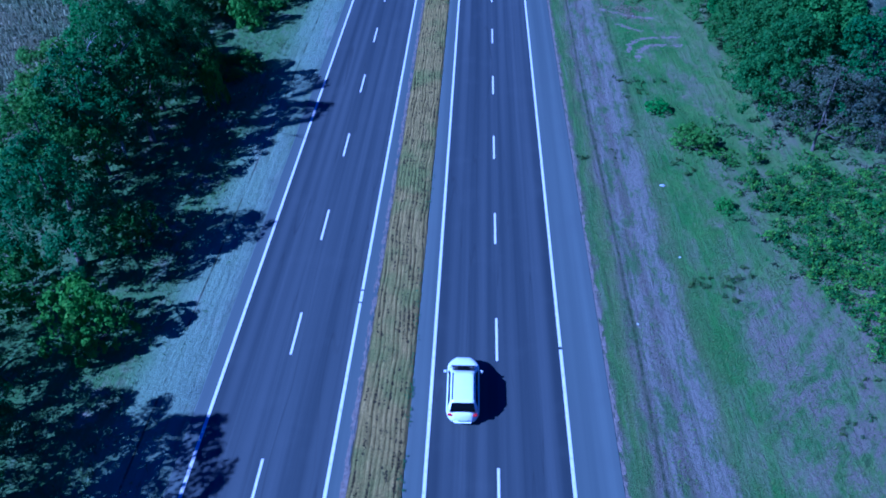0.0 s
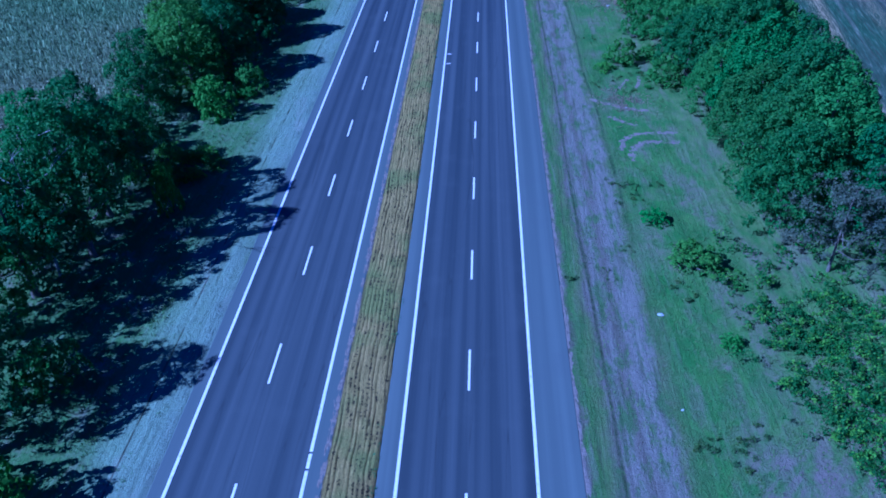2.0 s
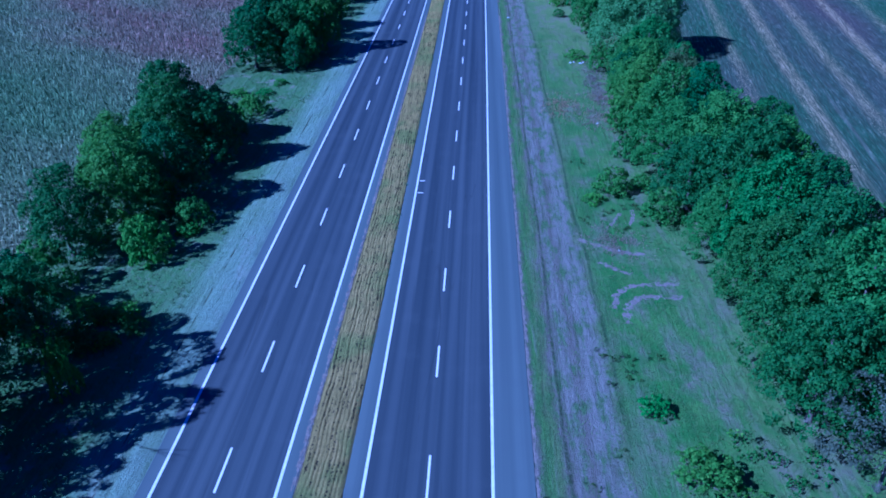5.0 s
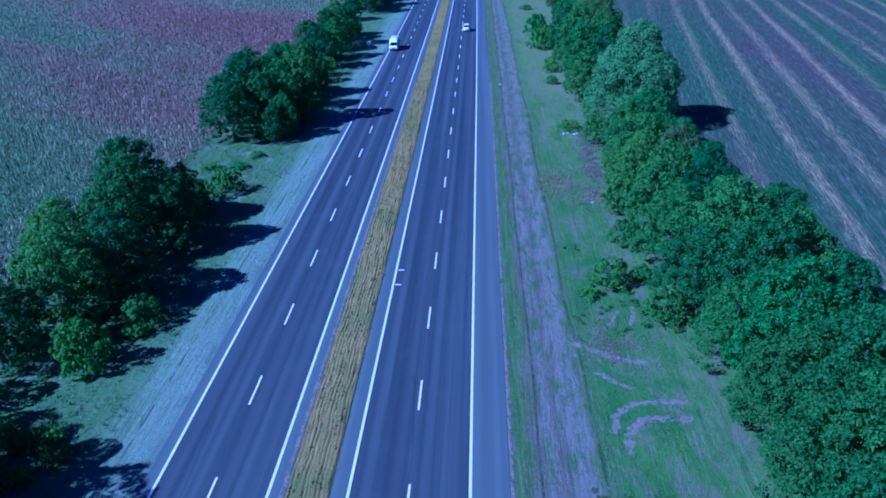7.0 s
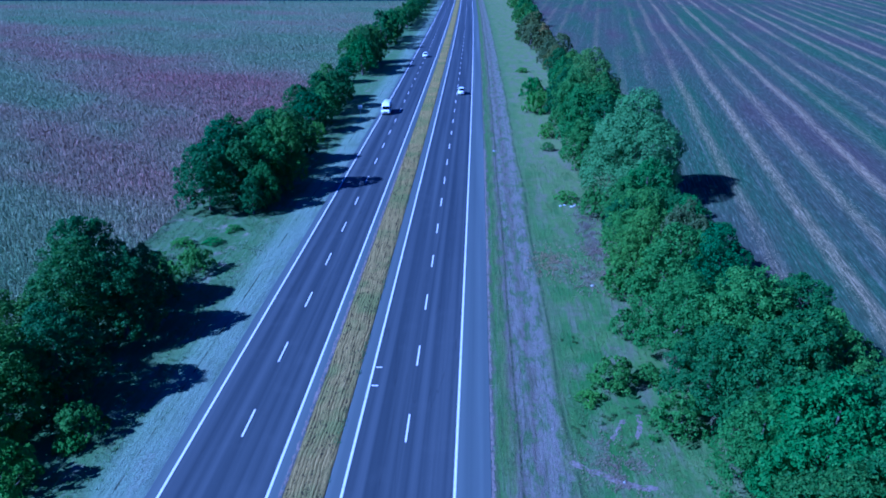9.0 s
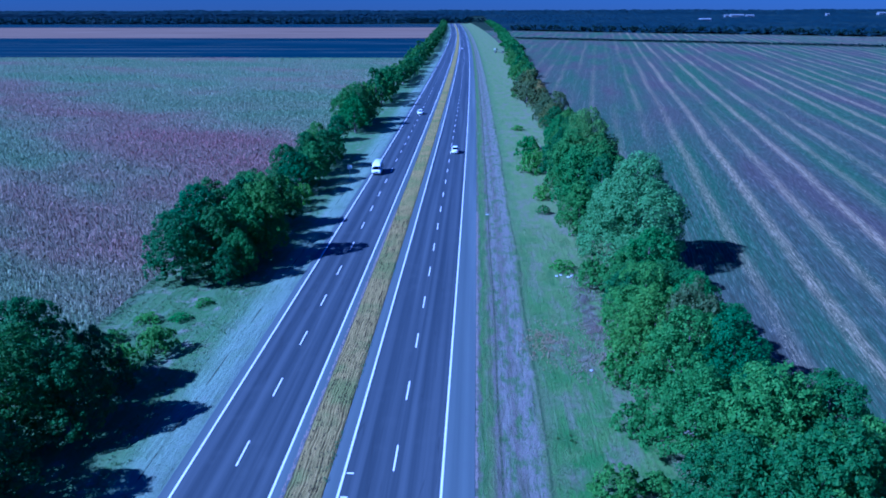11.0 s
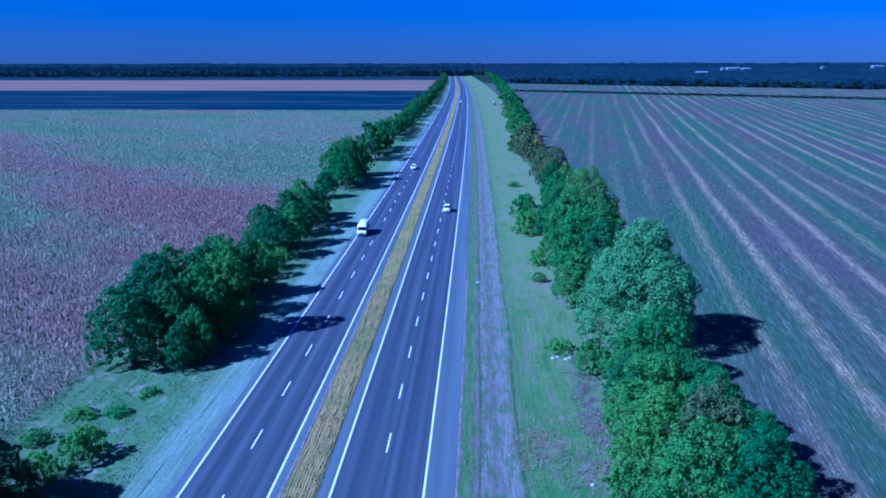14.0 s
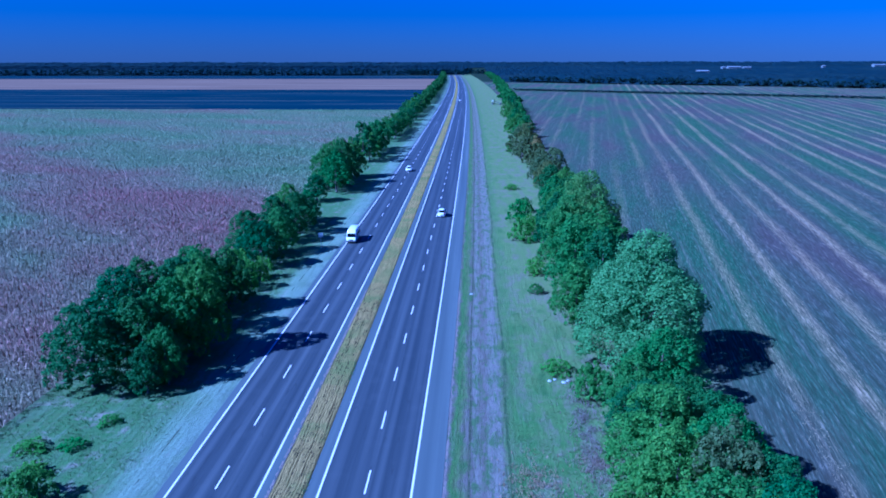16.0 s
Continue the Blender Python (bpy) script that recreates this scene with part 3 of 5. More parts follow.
def crown_leaves(rng, boughs, r, count, thin=False):
    """Places and outward directions of leaves: sprays in small clumps all over the boughs, a few deeper inside."""
    b = np.array(boughs)
    wide = b[:, [3, 3, 4]]

    def pick(n):
        i = rng.choice(len(b), n, p=b[:, 3] ** 2 / (b[:, 3] ** 2).sum())
        d = rng.normal(0, 1, (n, 3))
        d /= np.linalg.norm(d, axis=1, keepdims=True)
        d[:, 2] = np.where(d[:, 2] < -0.45, -d[:, 2], d[:, 2])
        return i, d

    i, d = pick(max(14, count // (40 if thin else 26)))
    c = b[i, :3] + d * wide[i] * rng.uniform(0.86, 1.06, (len(i), 1))
    deep = np.linalg.norm((c[:, None] - b[None, :, :3]) / wide[None], axis=2)
    deep[np.arange(len(i)), i] = 9.0
    keep = deep.min(1) > 0.84
    c, d = c[keep], d[keep]
    rc = r * rng.uniform(0.065, 0.18 if thin else 0.15, len(c))
    inner = count // (12 if thin else 7)
    j = rng.choice(len(c), count - inner, p=rc ** 2 / (rc ** 2).sum())
    e = d[j] * 0.75 + rng.normal(0, 0.6, (len(j), 3))
    e /= np.linalg.norm(e, axis=1, keepdims=True) + 1e-9
    p = c[j] + e * (rc[j] * rng.uniform(0.6, 1.1, len(j)))[:, None]
    i, d = pick(inner)
    p = np.concatenate([p, b[i, :3] + d * wide[i] * rng.uniform(0.5, 0.8, (inner, 1))])
    e = np.concatenate([e + np.array([0, 0, 0.35]), d])
    p[:, 2] = np.maximum(p[:, 2], 0.12)
    return p, e


STOCK = {}


def tree(kind, variant, x, y, h, r, label, category="tree", group=""):
    """kind: name, leaf material, leaves, leaf size, low edge of crown, reference height, reference radius."""
    name, leaf, leaves, size, low, h0, r0 = kind
    turn = pose(x, y, 0, 0, 0, (x * 37.1 + y * 91.7) % 360) @ Matrix.Diagonal((r / r0, r / r0, h / h0, 1))
    key = (name, leaf.name, leaves, variant)
    if key in STOCK:
        first = STOCK[key]
        return tagged(copy_thing(first, turn @ Matrix.Diagonal([1 / v for v in first.scale] + [1])), label, category, group)
    rng = np.random.default_rng(abs(hash_text(name + leaf.name)) + variant * 17)
    top = new(name)
    shape = crown_boughs(rng, h0, r0, low)
    p, d = crown_leaves(rng, shape, r0, leaves, name[:4] in ("open", "silv"))
    child("crown", raw_mesh("crown", *leaf_quads(rng, p, d, size, 3 if leaves > 2000 else 4, 0.5), leaf), top)
    stems = []
    lean = Vector((rng.uniform(-0.3, 0.3), rng.uniform(-0.3, 0.3), 0))
    base = (0.018 * h0 + 0.05) * (0.45 if leaf is LEAF_SILVER else 1.0)
    if name.startswith("shrub"):
        for i in range(5):
            l = shape[i % len(shape)]
            stems.append(tube([(l[0] * 0.15, l[1] * 0.15, -0.05), (l[0] * 0.5, l[1] * 0.5, l[2] * 0.5), l[:3]], [0.05, 0.035, 0.012], 5))
        child("stem", raw_mesh("stem", *gather(stems), BARK), top)
    else:
        spine = [Vector((0, 0, -0.1)), Vector((0, 0, 0.12 * h0)) + lean * 0.3, Vector((0, 0, 0.4 * h0)) + lean * 0.8, Vector((0, 0, 0.78 * h0)) + lean]
        stems.append(tube(spine, [base * 1.35, base, base * 0.7, base * 0.2], 8))
        for l in shape[:9]:
            f = rng.uniform(0.15, 0.45)
            s = Vector((0, 0, f * h0)) + lean * f
            e = Vector(l[:3])
            m = s.lerp(e, 0.5) + Vector((0, 0, -0.05 * h0))
            stems.append(tube([s, m, e], [base * 0.45, base * 0.3, base * 0.08], 5))
        child("trunk", raw_mesh("trunk", *gather(stems), BARK, True), top)
    top.matrix_basis = turn
    STOCK[key] = top
    return tagged(top, label, category, group)


def hash_text(s):
    n = 7
    for ch in s:
        n = (n * 131 + ord(ch)) % 1000003
    return n


# ---- the road's line: straight, then a long slow bend ----
def bend(y):
    q = min(max(0.0, y - 110.0), 1590.0)
    return -1.6e-5 * q * q - 3.2e-5 * 1590.0 * max(0.0, y - 1700.0)


def ground_sheet():
    us = [-4600, -2600, -1300, -800, -500, -330, -220, -150, -100, -65, -32.5, -26, -18, -13.0, -4.0, 0.0, 10.0, 16.0, 24.0, 39.0, 60, 90, 130, 190, 260, 350, 480, 900, 1500, 2600, 4600]
    ys = [-500, -150, -60, 0, 60, 120, 200, 300, 400, 500, 600, 830, 846, 1000, 1140, 1390, 1680, 2200, 3000, 4800]
    me = bpy.data.meshes.new("ground")
    bm = bmesh.new()
    rows = []
    for Y in ys:
        row = []
        for u in us:
            y = Y
            if u < 0:
                y = {830: 910, 846: 935, 600: 560 if u < -32 else 600}.get(Y, Y)
            elif Y in (830, 846, 1140):
                y = Y - 0.575 * (min(max(u, 40), 480) - 145)
            elif Y == 1000:
                y = 985 - 0.575 * (min(max(u, 40), 480) - 145)
            row.append(bm.verts.new((u + bend(y) * (1.0 if abs(u) < 60 else max(0.0, 1 - (abs(u) - 60) / 900)), y, 0)))
        rows.append(row)
    for j in range(len(ys) - 1):
        for i in range(len(us) - 1):
            f = bm.faces.new((rows[j][i], rows[j][i + 1], rows[j + 1][i + 1], rows[j + 1][i]))
            u, Y = (us[i] + us[i + 1]) / 2, ys[j]
            if u < -32.5:
                f.material_index = 1 if Y < 600 else 2 if Y < 830 else 3 if Y < 1390 else 2 if Y < 1680 else 7
            elif u < 0:
                f.material_index = 0
            elif u < 39:
                f.material_index = 4
            else:
                f.material_index = 5 if Y < 830 else 6 if Y < 846 else 5 if Y < 1140 else 7
    bm.to_mesh(me)
    bm.free()
    for m in GROUND:
        me.materials.append(m)
    return tagged(new("ground", me), "flat farmland with dry verges, maize and mown stubble", "ground", "", "structure")


ground_sheet()


def strip_mesh(name, u0, u1, y0, y1, step, z0, z1, material):
    """A slab that follows the road's line, with sloping edges down to z0."""
    verts, faces = [], []
    n = int(math.ceil((y1 - y0) / step))
    for k in range(n + 1):
        y = y0 + (y1 - y0) * k / n
        b = bend(y)
        verts += [(u0 - (z1 - z0) * 1.5 + b, y, z0), (u0 + b, y, z1), (u1 + b, y, z1), (u1 + (z1 - z0) * 1.5 + b, y, z0)]
        if k:
            o = 4 * (k - 1)
            faces += [(o + i, o + i + 1, o + i + 5, o + i + 4) for i in range(3)]
    return raw_mesh(name, verts, faces, material)


ROAD_Z = 0.03
road_oncoming = tagged(new("road", strip_mesh("road", -13.0, -3.95, -120, 1720, 20, -0.02, ROAD_Z, ASPHALT)),
                       "two-lane grey asphalt carriageway with worn tyre tracks", "road", "carriageways", "structure")
road_outbound = tagged(new("road", strip_mesh("road", -1.05, 9.95, -120, 1720, 20, -0.02, ROAD_Z, ASPHALT)),
                       "two-lane grey asphalt carriageway with a paved shoulder", "road", "carriageways", "structure")


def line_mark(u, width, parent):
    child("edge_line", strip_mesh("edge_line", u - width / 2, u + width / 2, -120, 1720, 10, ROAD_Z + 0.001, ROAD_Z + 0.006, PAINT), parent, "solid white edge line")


line_mark(-12.16, 0.17, road_oncoming)
line_mark(-4.93, 0.17, road_oncoming)
line_mark(0.0, 0.17, road_outbound)
line_mark(7.5, 0.17, road_outbound)


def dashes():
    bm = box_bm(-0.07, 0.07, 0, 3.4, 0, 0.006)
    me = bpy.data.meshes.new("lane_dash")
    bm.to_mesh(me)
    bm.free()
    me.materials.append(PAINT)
    for u, y0, parent in ((-8.52, 24.1, road_oncoming), (3.72, 76.0 - 10.4 * 8, road_outbound)):
        y = y0
        while y > -12:
            y -= 10.4
        while y < 1250:
            ob = child("lane_dash", me, parent)
            ob.matrix_basis = pose(u + bend(y), y, ROAD_Z, 0, 0, math.degrees(math.atan((bend(y) - bend(y + 3.4)) / 3.4)))
            y += 10.4
    for y in (83.2, 86.0):
        ob = child("tick_mark", me, road_outbound, "short white tick beside the edge line")
        ob.matrix_basis = pose(0.2, y, ROAD_Z, 0, 0, -90) @ Matrix.Diagonal((1.2, 0.16, 1, 1))


dashes()


def line_repairs():
    """Small dark patches where the edge lines were cut through."""
    for u, y, w in ((-4.93, 29.6, 0.14), (-4.93, 28.5, 0.14), (7.5, 25.1, 0.22)):
        bm = box_bm(u - 0.14, u + 0.14, y - w / 2, y + w / 2, ROAD_Z + 0.001, ROAD_Z + 0.010, 0.003)
        part("road_patch", bm, ASPHALT, road_oncoming if u < 0 else road_outbound, "dark asphalt patch across the line")


line_repairs()


def median_strip():
    """Mown ridges of dry grass between the carriageways, highest in the middle."""
    rng = np.random.default_rng(4)
    us = np.linspace(-3.93, -1.07, 64)
    ys = np.concatenate([np.arange(-20, 160, 0.4), np.arange(160, 420, 1.6), np.arange(420, 1700, 12)])
    ph = rng.uniform(0, 6.28, 12)
    U, Y = np.meshgrid(us, ys)
    t = (U + 2.5) / 1.43
    edge = np.clip((1 - np.abs(t)) * 6, 0, 1)
    sway = 0.10 * np.sin(Y * 0.21 + ph[0]) + 0.06 * np.sin(Y * 0.83 + ph[1]) + 0.03 * np.sin(Y * 2.1 + ph[2] + U)
    depth = 0.5 + 0.5 * np.sin(Y * 0.37 + 5 * np.floor((U + sway) / 0.27) + ph[3]) * np.sin(Y * 0.11 + 3 * np.floor((U + sway) / 0.27))
    comb = np.abs(((U + sway) / 0.27) % 1.0 - 0.5) * 2
    rough = rng.normal(0, 0.007, U.shape) + 0.022 * (rng.uniform(0, 1, U.shape) > 0.99)
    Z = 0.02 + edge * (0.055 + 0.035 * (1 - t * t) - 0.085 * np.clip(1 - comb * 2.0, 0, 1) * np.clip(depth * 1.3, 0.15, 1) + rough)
    jag = np.where((np.abs(t) > 0.97), rng.normal(0, 0.09, U.shape) + 0.12 * np.sin(Y * 0.7 + ph[0]) * np.sin(Y * 0.23 + ph[1]), 0)
    X = U + np.vectorize(bend)(Y) + jag
    Z[:, 0] = Z[:, -1] = -0.01
    v = np.stack([X, Y, Z], -1).reshape(-1, 3)
    n, m = U.shape
    i = np.arange((n - 1) * m).reshape(n - 1, m)[:, :-1].ravel()
    f = np.stack([i, i + 1, i + m + 1, i + m], 1)
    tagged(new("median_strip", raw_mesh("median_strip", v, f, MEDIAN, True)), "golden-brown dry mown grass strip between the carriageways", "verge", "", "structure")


median_strip()

# ---- vehicles ----
def rounded(hx, y0, y1, rad, z, n=8, drop=0.0, nose=0.0, tail=0.0):
    """A level rounded rectangle; drop lowers it towards its front, nose and tail round off its ends."""
    out = []
    for cx, cy, a0 in ((hx - rad, y1 - rad, 0), (-hx + rad, y1 - rad, 90), (-hx + rad, y0 + rad, 180), (hx - rad, y0 + rad, 270)):
        for k in range(n + 1):
            a = radians(a0 + 90 * k / n)
            x, y = cx + rad * math.cos(a), cy + rad * math.sin(a)
            if y > 0.5 and nose:
                y -= nose * ((y - 0.5) / (y1 - 0.5)) ** 1.6 * abs(x / hx) ** 2.2
            if y < -0.8 and tail:
                y += tail * abs(x / hx) ** 2.4
            out.append((x, y, z - drop * max(0.0, y - 0.9)))
    return out


def panel(a, b, c, d, thick=0.012, dome=0.03):
    """A thin, slightly domed pane between four corners."""
    a, b, c, d = (Vector(q) for q in (a, b, c, d))
    n = (b - a).cross(d - a).normalized()
    bm = bmesh.new()
    grid = []
    for j in range(5):
        row = []
        for i in range(5):
            u, v = i / 4, j / 4
            p = (a * (1 - u) + b * u) * (1 - v) + (d * (1 - u) + c * u) * v
            row.append(bm.verts.new(p + n * (thick + dome * (1 - (2 * u - 1) ** 2) * (1 - (2 * v - 1) ** 2))))
        grid.append(row)
    for j in range(4):
        for i in range(4):
            bm.faces.new((grid[j][i], grid[j][i + 1], grid[j + 1][i + 1], grid[j + 1][i]))
    bmesh.ops.solidify(bm, geom=bm.faces[:], thickness=0.01)
    return bm


def disc_bm(x, y, z, r, w, seg=20):
    bm = bmesh.new()
    bmesh.ops.create_cone(bm, cap_ends=True, segments=seg, radius1=r, radius2=r, depth=w, matrix=Matrix.Translation((x, y, z)) @ Matrix.Rotation(math.pi / 2, 4, "Y"))
    bmesh.ops.bevel(bm, geom=[e for e in bm.edges if len(e.link_faces) == 2 and abs(e.calc_face_angle(0)) > 1.2], offset=0.02, segments=1, affect="EDGES")
    return bm


def wheels(top, track, ys, r):
    for sx in (-1, 1):
        for y in ys:
            tyre = part("wheel", disc_bm(sx * track, y, r, r, 0.21), RUBBER, top, "black tyre")
            part("rim", disc_bm(sx * (track + 0.10), y, r, r * 0.66, 0.03), ALLOY, tyre, "grey rim")


def car(x, y, heading, paint, label, tall=False, name="car"):
    """A five-door car that faces its own +y."""
    L, W = (4.35, 0.91) if tall else (4.35, 0.88)
    belt, roof = (1.02, 1.66) if tall else (0.92, 1.46)
    top = tagged(new(name), label, "car", "cars on the highway")
    h = L / 2
    e = {"nose": 0.46, "tail": 0.26}
    part("body", loft_bm([rounded(W - 0.10, -h + 0.08, h - 0.10, 0.25, 0.22, **e), rounded(W - 0.01, -h + 0.01, h - 0.02, 0.40, 0.42, **e),
                          rounded(W, -h, h, 0.46, 0.60, drop=0.01, **e), rounded(W - 0.02, -h + 0.03, h - 0.05, 0.48, 0.76, drop=0.04, **e),
                          rounded(W - 0.05, -h + 0.08, h - 0.14, 0.50, belt - 0.05, drop=0.11, **e), rounded(W - 0.10, -h + 0.14, h - 0.30, 0.50, belt, drop=0.11, **e),
                          rounded(W - 0.20, -h + 0.24, h - 0.55, 0.45, belt + 0.03, drop=0.10, **e)]), paint, top, "", True)
    b0, b1, r0, r1 = -h + 0.18, 1.30, -h + 0.50, 0.28
    g = {"nose": 0.12, "tail": 0.08}
    part("cabin", loft_bm([rounded(W - 0.09, b0, b1, 0.22, belt - 0.02, **g), rounded(W - 0.14, b0 + 0.09, b1 - 0.24, 0.24, belt + 0.18, **g),
                           rounded(W - 0.23, r0 - 0.06, r1 + 0.16, 0.26, roof - 0.14), rounded(W - 0.29, r0, r1, 0.26, roof - 0.035),
                           rounded(W - 0.40, r0 + 0.14, r1 - 0.14, 0.22, roof)]), paint, top, "", True)
    z0, z1 = belt + 0.05, roof - 0.13
    part("windscreen", panel((W - 0.22, b1 - 0.12, z0), (-W + 0.22, b1 - 0.12, z0), (-W + 0.34, r1 + 0.15, z1 + 0.04), (W - 0.34, r1 + 0.15, z1 + 0.04), 0.03, 0.05), GLASS_DARK, top, "dark windscreen", True)
    part("rear_window", panel((-W + 0.22, b0 + 0.05, z0 + 0.04), (W - 0.22, b0 + 0.05, z0 + 0.04), (W - 0.33, r0 - 0.03, z1 + 0.06), (-W + 0.33, r0 - 0.03, z1 + 0.06), 0.035, 0.04), GLASS_DARK, top, "dark rear window", True)
    for s in (-1, 1):
        for ya, yb in ((b0 + 0.35, -0.55), (-0.48, b1 - 0.45)):
            c = [(s * (W - 0.10), ya, z0), (s * (W - 0.10), yb, z0), (s * (W - 0.225), min(yb, r1 + 0.0), z1), (s * (W - 0.225), max(ya, r0 + 0.12), z1)]
            part("side_window", panel(*(c if s > 0 else c[::-1])), GLASS_DARK, top, "dark side window", True)
        m = part("mirror", box_bm(s * (W + 0.10) - 0.09, s * (W + 0.10) + 0.09, b1 - 0.62, b1 - 0.50, belt + 0.02, belt + 0.16, 0.03), paint, top)
        part("headlamp", box_bm(s * (W - 0.24) - 0.16, s * (W - 0.24) + 0.16, h - 0.86, h - 0.50, 0.62, 0.775, 0.05), CLEAR_LAMP, top, "clear headlamp")
        part("tail_lamp", box_bm(s * (W - 0.26) - 0.15, s * (W - 0.26) + 0.15, -h + 0.13, -h + 0.30, 0.78, 0.92, 0.04), RED_LAMP, top, "red tail lamp")
        if tall:
            part("roof_rail", box_bm(s * (W - 0.33) - 0.02, s * (W - 0.33) + 0.02, r0 + 0.1, r1 - 0.1, roof - 0.03, roof + 0.045, 0.012), BLACK, top, "black roof rail")
    part("bumper", box_bm(-W + 0.42, W - 0.42, -h - 0.025, -h + 0.16, 0.36, 0.50, 0.05), paint, top)
    part("grille", box_bm(-0.45, 0.45, h - 0.12, h + 0.005, 0.42, 0.62, 0.03), BLACK, top, "black grille")
    part("number_plate", box_bm(-0.26, 0.26, -h - 0.035, -h - 0.005, 0.58, 0.69, 0.004), SIGN_GREY, top, "plain pale plate")
    wheels(top, W - 0.11, (-h + 0.82, h - 0.90), 0.34)
    top.matrix_basis = pose(x, y, ROAD_Z, 0, 0, heading)
    return top


def minibus(x, y, heading):
    """A tall white minibus that faces its own +y."""
    top = tagged(new("minibus"), "tall white minibus with dark windscreen on the asphalt", "van", "cars on the highway")
    h, W, roof = 2.95, 0.99, 2.62
    part("body", loft_bm([rounded(W - 0.06, -h + 0.06, h - 0.06, 0.20, 0.28), rounded(W, -h, h, 0.30, 0.55), rounded(W, -h, h - 0.03, 0.32, 0.95),
                          rounded(W - 0.01, -h, h - 0.35, 0.30, 1.18), rounded(W - 0.05, -h + 0.02, h - 0.95, 0.28, 1.95), rounded(W - 0.12, -h + 0.06, h - 1.15, 0.28, roof - 0.12),
                          rounded(W - 0.28, -h + 0.2, h - 1.35, 0.25, roof)]), CAR_WHITE, top, "", True)
    part("windscreen", panel((W - 0.12, h - 0.42, 1.24), (-W + 0.12, h - 0.42, 1.24), (-W + 0.20, h - 0.93, 1.92), (W - 0.20, h - 0.93, 1.92), 0.03, 0.05), GLASS_DARK, top, "dark windscreen", True)
    part("rear_window", panel((-W + 0.25, -h + 0.0, 1.3), (W - 0.25, -h + 0.0, 1.3), (W - 0.28, -h + 0.01, 1.9), (-W + 0.28, -h + 0.01, 1.9), 0.02, 0.02), GLASS_DARK, top, "dark rear window", True)
    for s in (-1, 1):
        for ya, yb in ((-2.6, -1.5), (-1.4, -0.3), (-0.2, 0.8), (0.95, 1.85)):
            c = [(s * (W - 0.015), ya, 1.25), (s * (W - 0.015), yb, 1.25), (s * (W - 0.05), yb - 0.08, 1.88), (s * (W - 0.05), ya, 1.88)]
            part("side_window", panel(*(c if s > 0 else c[::-1])), GLASS_DARK, top, "dark side window", True)
        part("mirror", box_bm(s * (W + 0.13) - 0.08, s * (W + 0.13) + 0.08, h - 0.95, h - 0.82, 1.25, 1.6, 0.03), BLACK, top, "black mirror")
        part("headlamp", box_bm(s * (W - 0.22) - 0.15, s * (W - 0.22) + 0.15, h - 0.2, h + 0.01, 0.68, 0.9, 0.03), CLEAR_LAMP, top, "clear headlamp")
        part("tail_lamp", box_bm(s * (W - 0.08) - 0.06, s * (W - 0.08) + 0.06, -h - 0.02, -h + 0.1, 0.9, 1.3, 0.02), RED_LAMP, top, "red tail lamp")
    part("grille", box_bm(-0.5, 0.5, h - 0.1, h + 0.02, 0.62, 0.86, 0.03), BLACK, top, "black grille")
    part("bumper", box_bm(-W + 0.05, W - 0.05, h - 0.15, h + 0.06, 0.32, 0.56, 0.05), BLACK, top, "black bumper")
    wheels(top, W - 0.12, (-1.85, 1.95), 0.36)
    top.matrix_basis = pose(x, y, ROAD_Z, 0, 0, heading) @ Matrix.Diagonal((0.96, 0.94, 0.93, 1))


car(1.80, 21.55, 0.5, CAR_WHITE, "white sport utility car with black roof rails on the inner lane", True)
car(4.7, 212.5, 0.6, CAR_WHITE, "white hatchback driving away on asphalt", True)
car(-8.9, 278.0, 180.5, CAR_WHITE, "white saloon coming along the far carriageway")
minibus(-11.3, 189.5, 180.2)
car(bend(668) + 2.2, 668, 1.0, CAR_WHITE, "small white car far along the highway")
car(bend(760) - 10.2, 760, 181.5, CAR_BLUE, "blue-grey car far along the oncoming carriageway")


def parked_truck(x, y):
    top = tagged(new("farm_truck"), "olive flatbed farm truck parked on dry grass", "truck")
    part("flatbed", box_bm(-1.1, 1.1, -3.2, 1.2, 0.85, 1.15, 0.05), OLIVE, top, "olive flatbed")
    for s in (-1, 1):
        part("side_board", box_bm(s * 1.1 - 0.04, s * 1.1 + 0.04, -3.2, 1.2, 1.15, 1.7, 0.02), OLIVE, top)
    part("cab", loft_bm([rounded(1.05, 1.3, 3.0, 0.2, 0.6), rounded(1.1, 1.3, 3.0, 0.25, 1.3), rounded(1.0, 1.35, 2.8, 0.25, 2.4), rounded(0.8, 1.5, 2.6, 0.2, 2.55)]), OLIVE, top, "olive cab", True)
    part("windscreen", panel((0.85, 2.98, 1.5), (-0.85, 2.98, 1.5), (-0.8, 2.83, 2.25), (0.8, 2.83, 2.25), 0.03, 0.02), GLASS_DARK, top, "dark windscreen")
    wheels(top, 0.95, (-2.2, 2.1), 0.5)
    top.matrix_basis = pose(x, y, 0, 0, 0, 72) @ Matrix.Diagonal((1.35, 1.35, 1.35, 1))


parked_truck(27.2, 622)


def road_sign(x, y, h, w):
    top = tagged(new("road_sign"), "grey road sign plate on a thin steel post", "sign")
    v, f = tube([(0, 0, -0.1), (0, 0, h)], [0.045, 0.045], 8)
    child("post", raw_mesh("post", v, f, STEEL), top, "thin steel post")
    part("plate", box_bm(-w / 2, w / 2, -0.06, -0.045, h - w * 0.9, h, 0.005), SIGN_GREY, top, "blank grey back of plate")
    part("bracket", box_bm(-w / 3, w / 3, -0.045, 0.05, h - w * 0.5, h - w * 0.42, 0.01), STEEL, top)
    top.matrix_basis = pose(x, y, 0, 0, 0, 4)


road_sign(-16.2, 183, 3.0, 0.9)


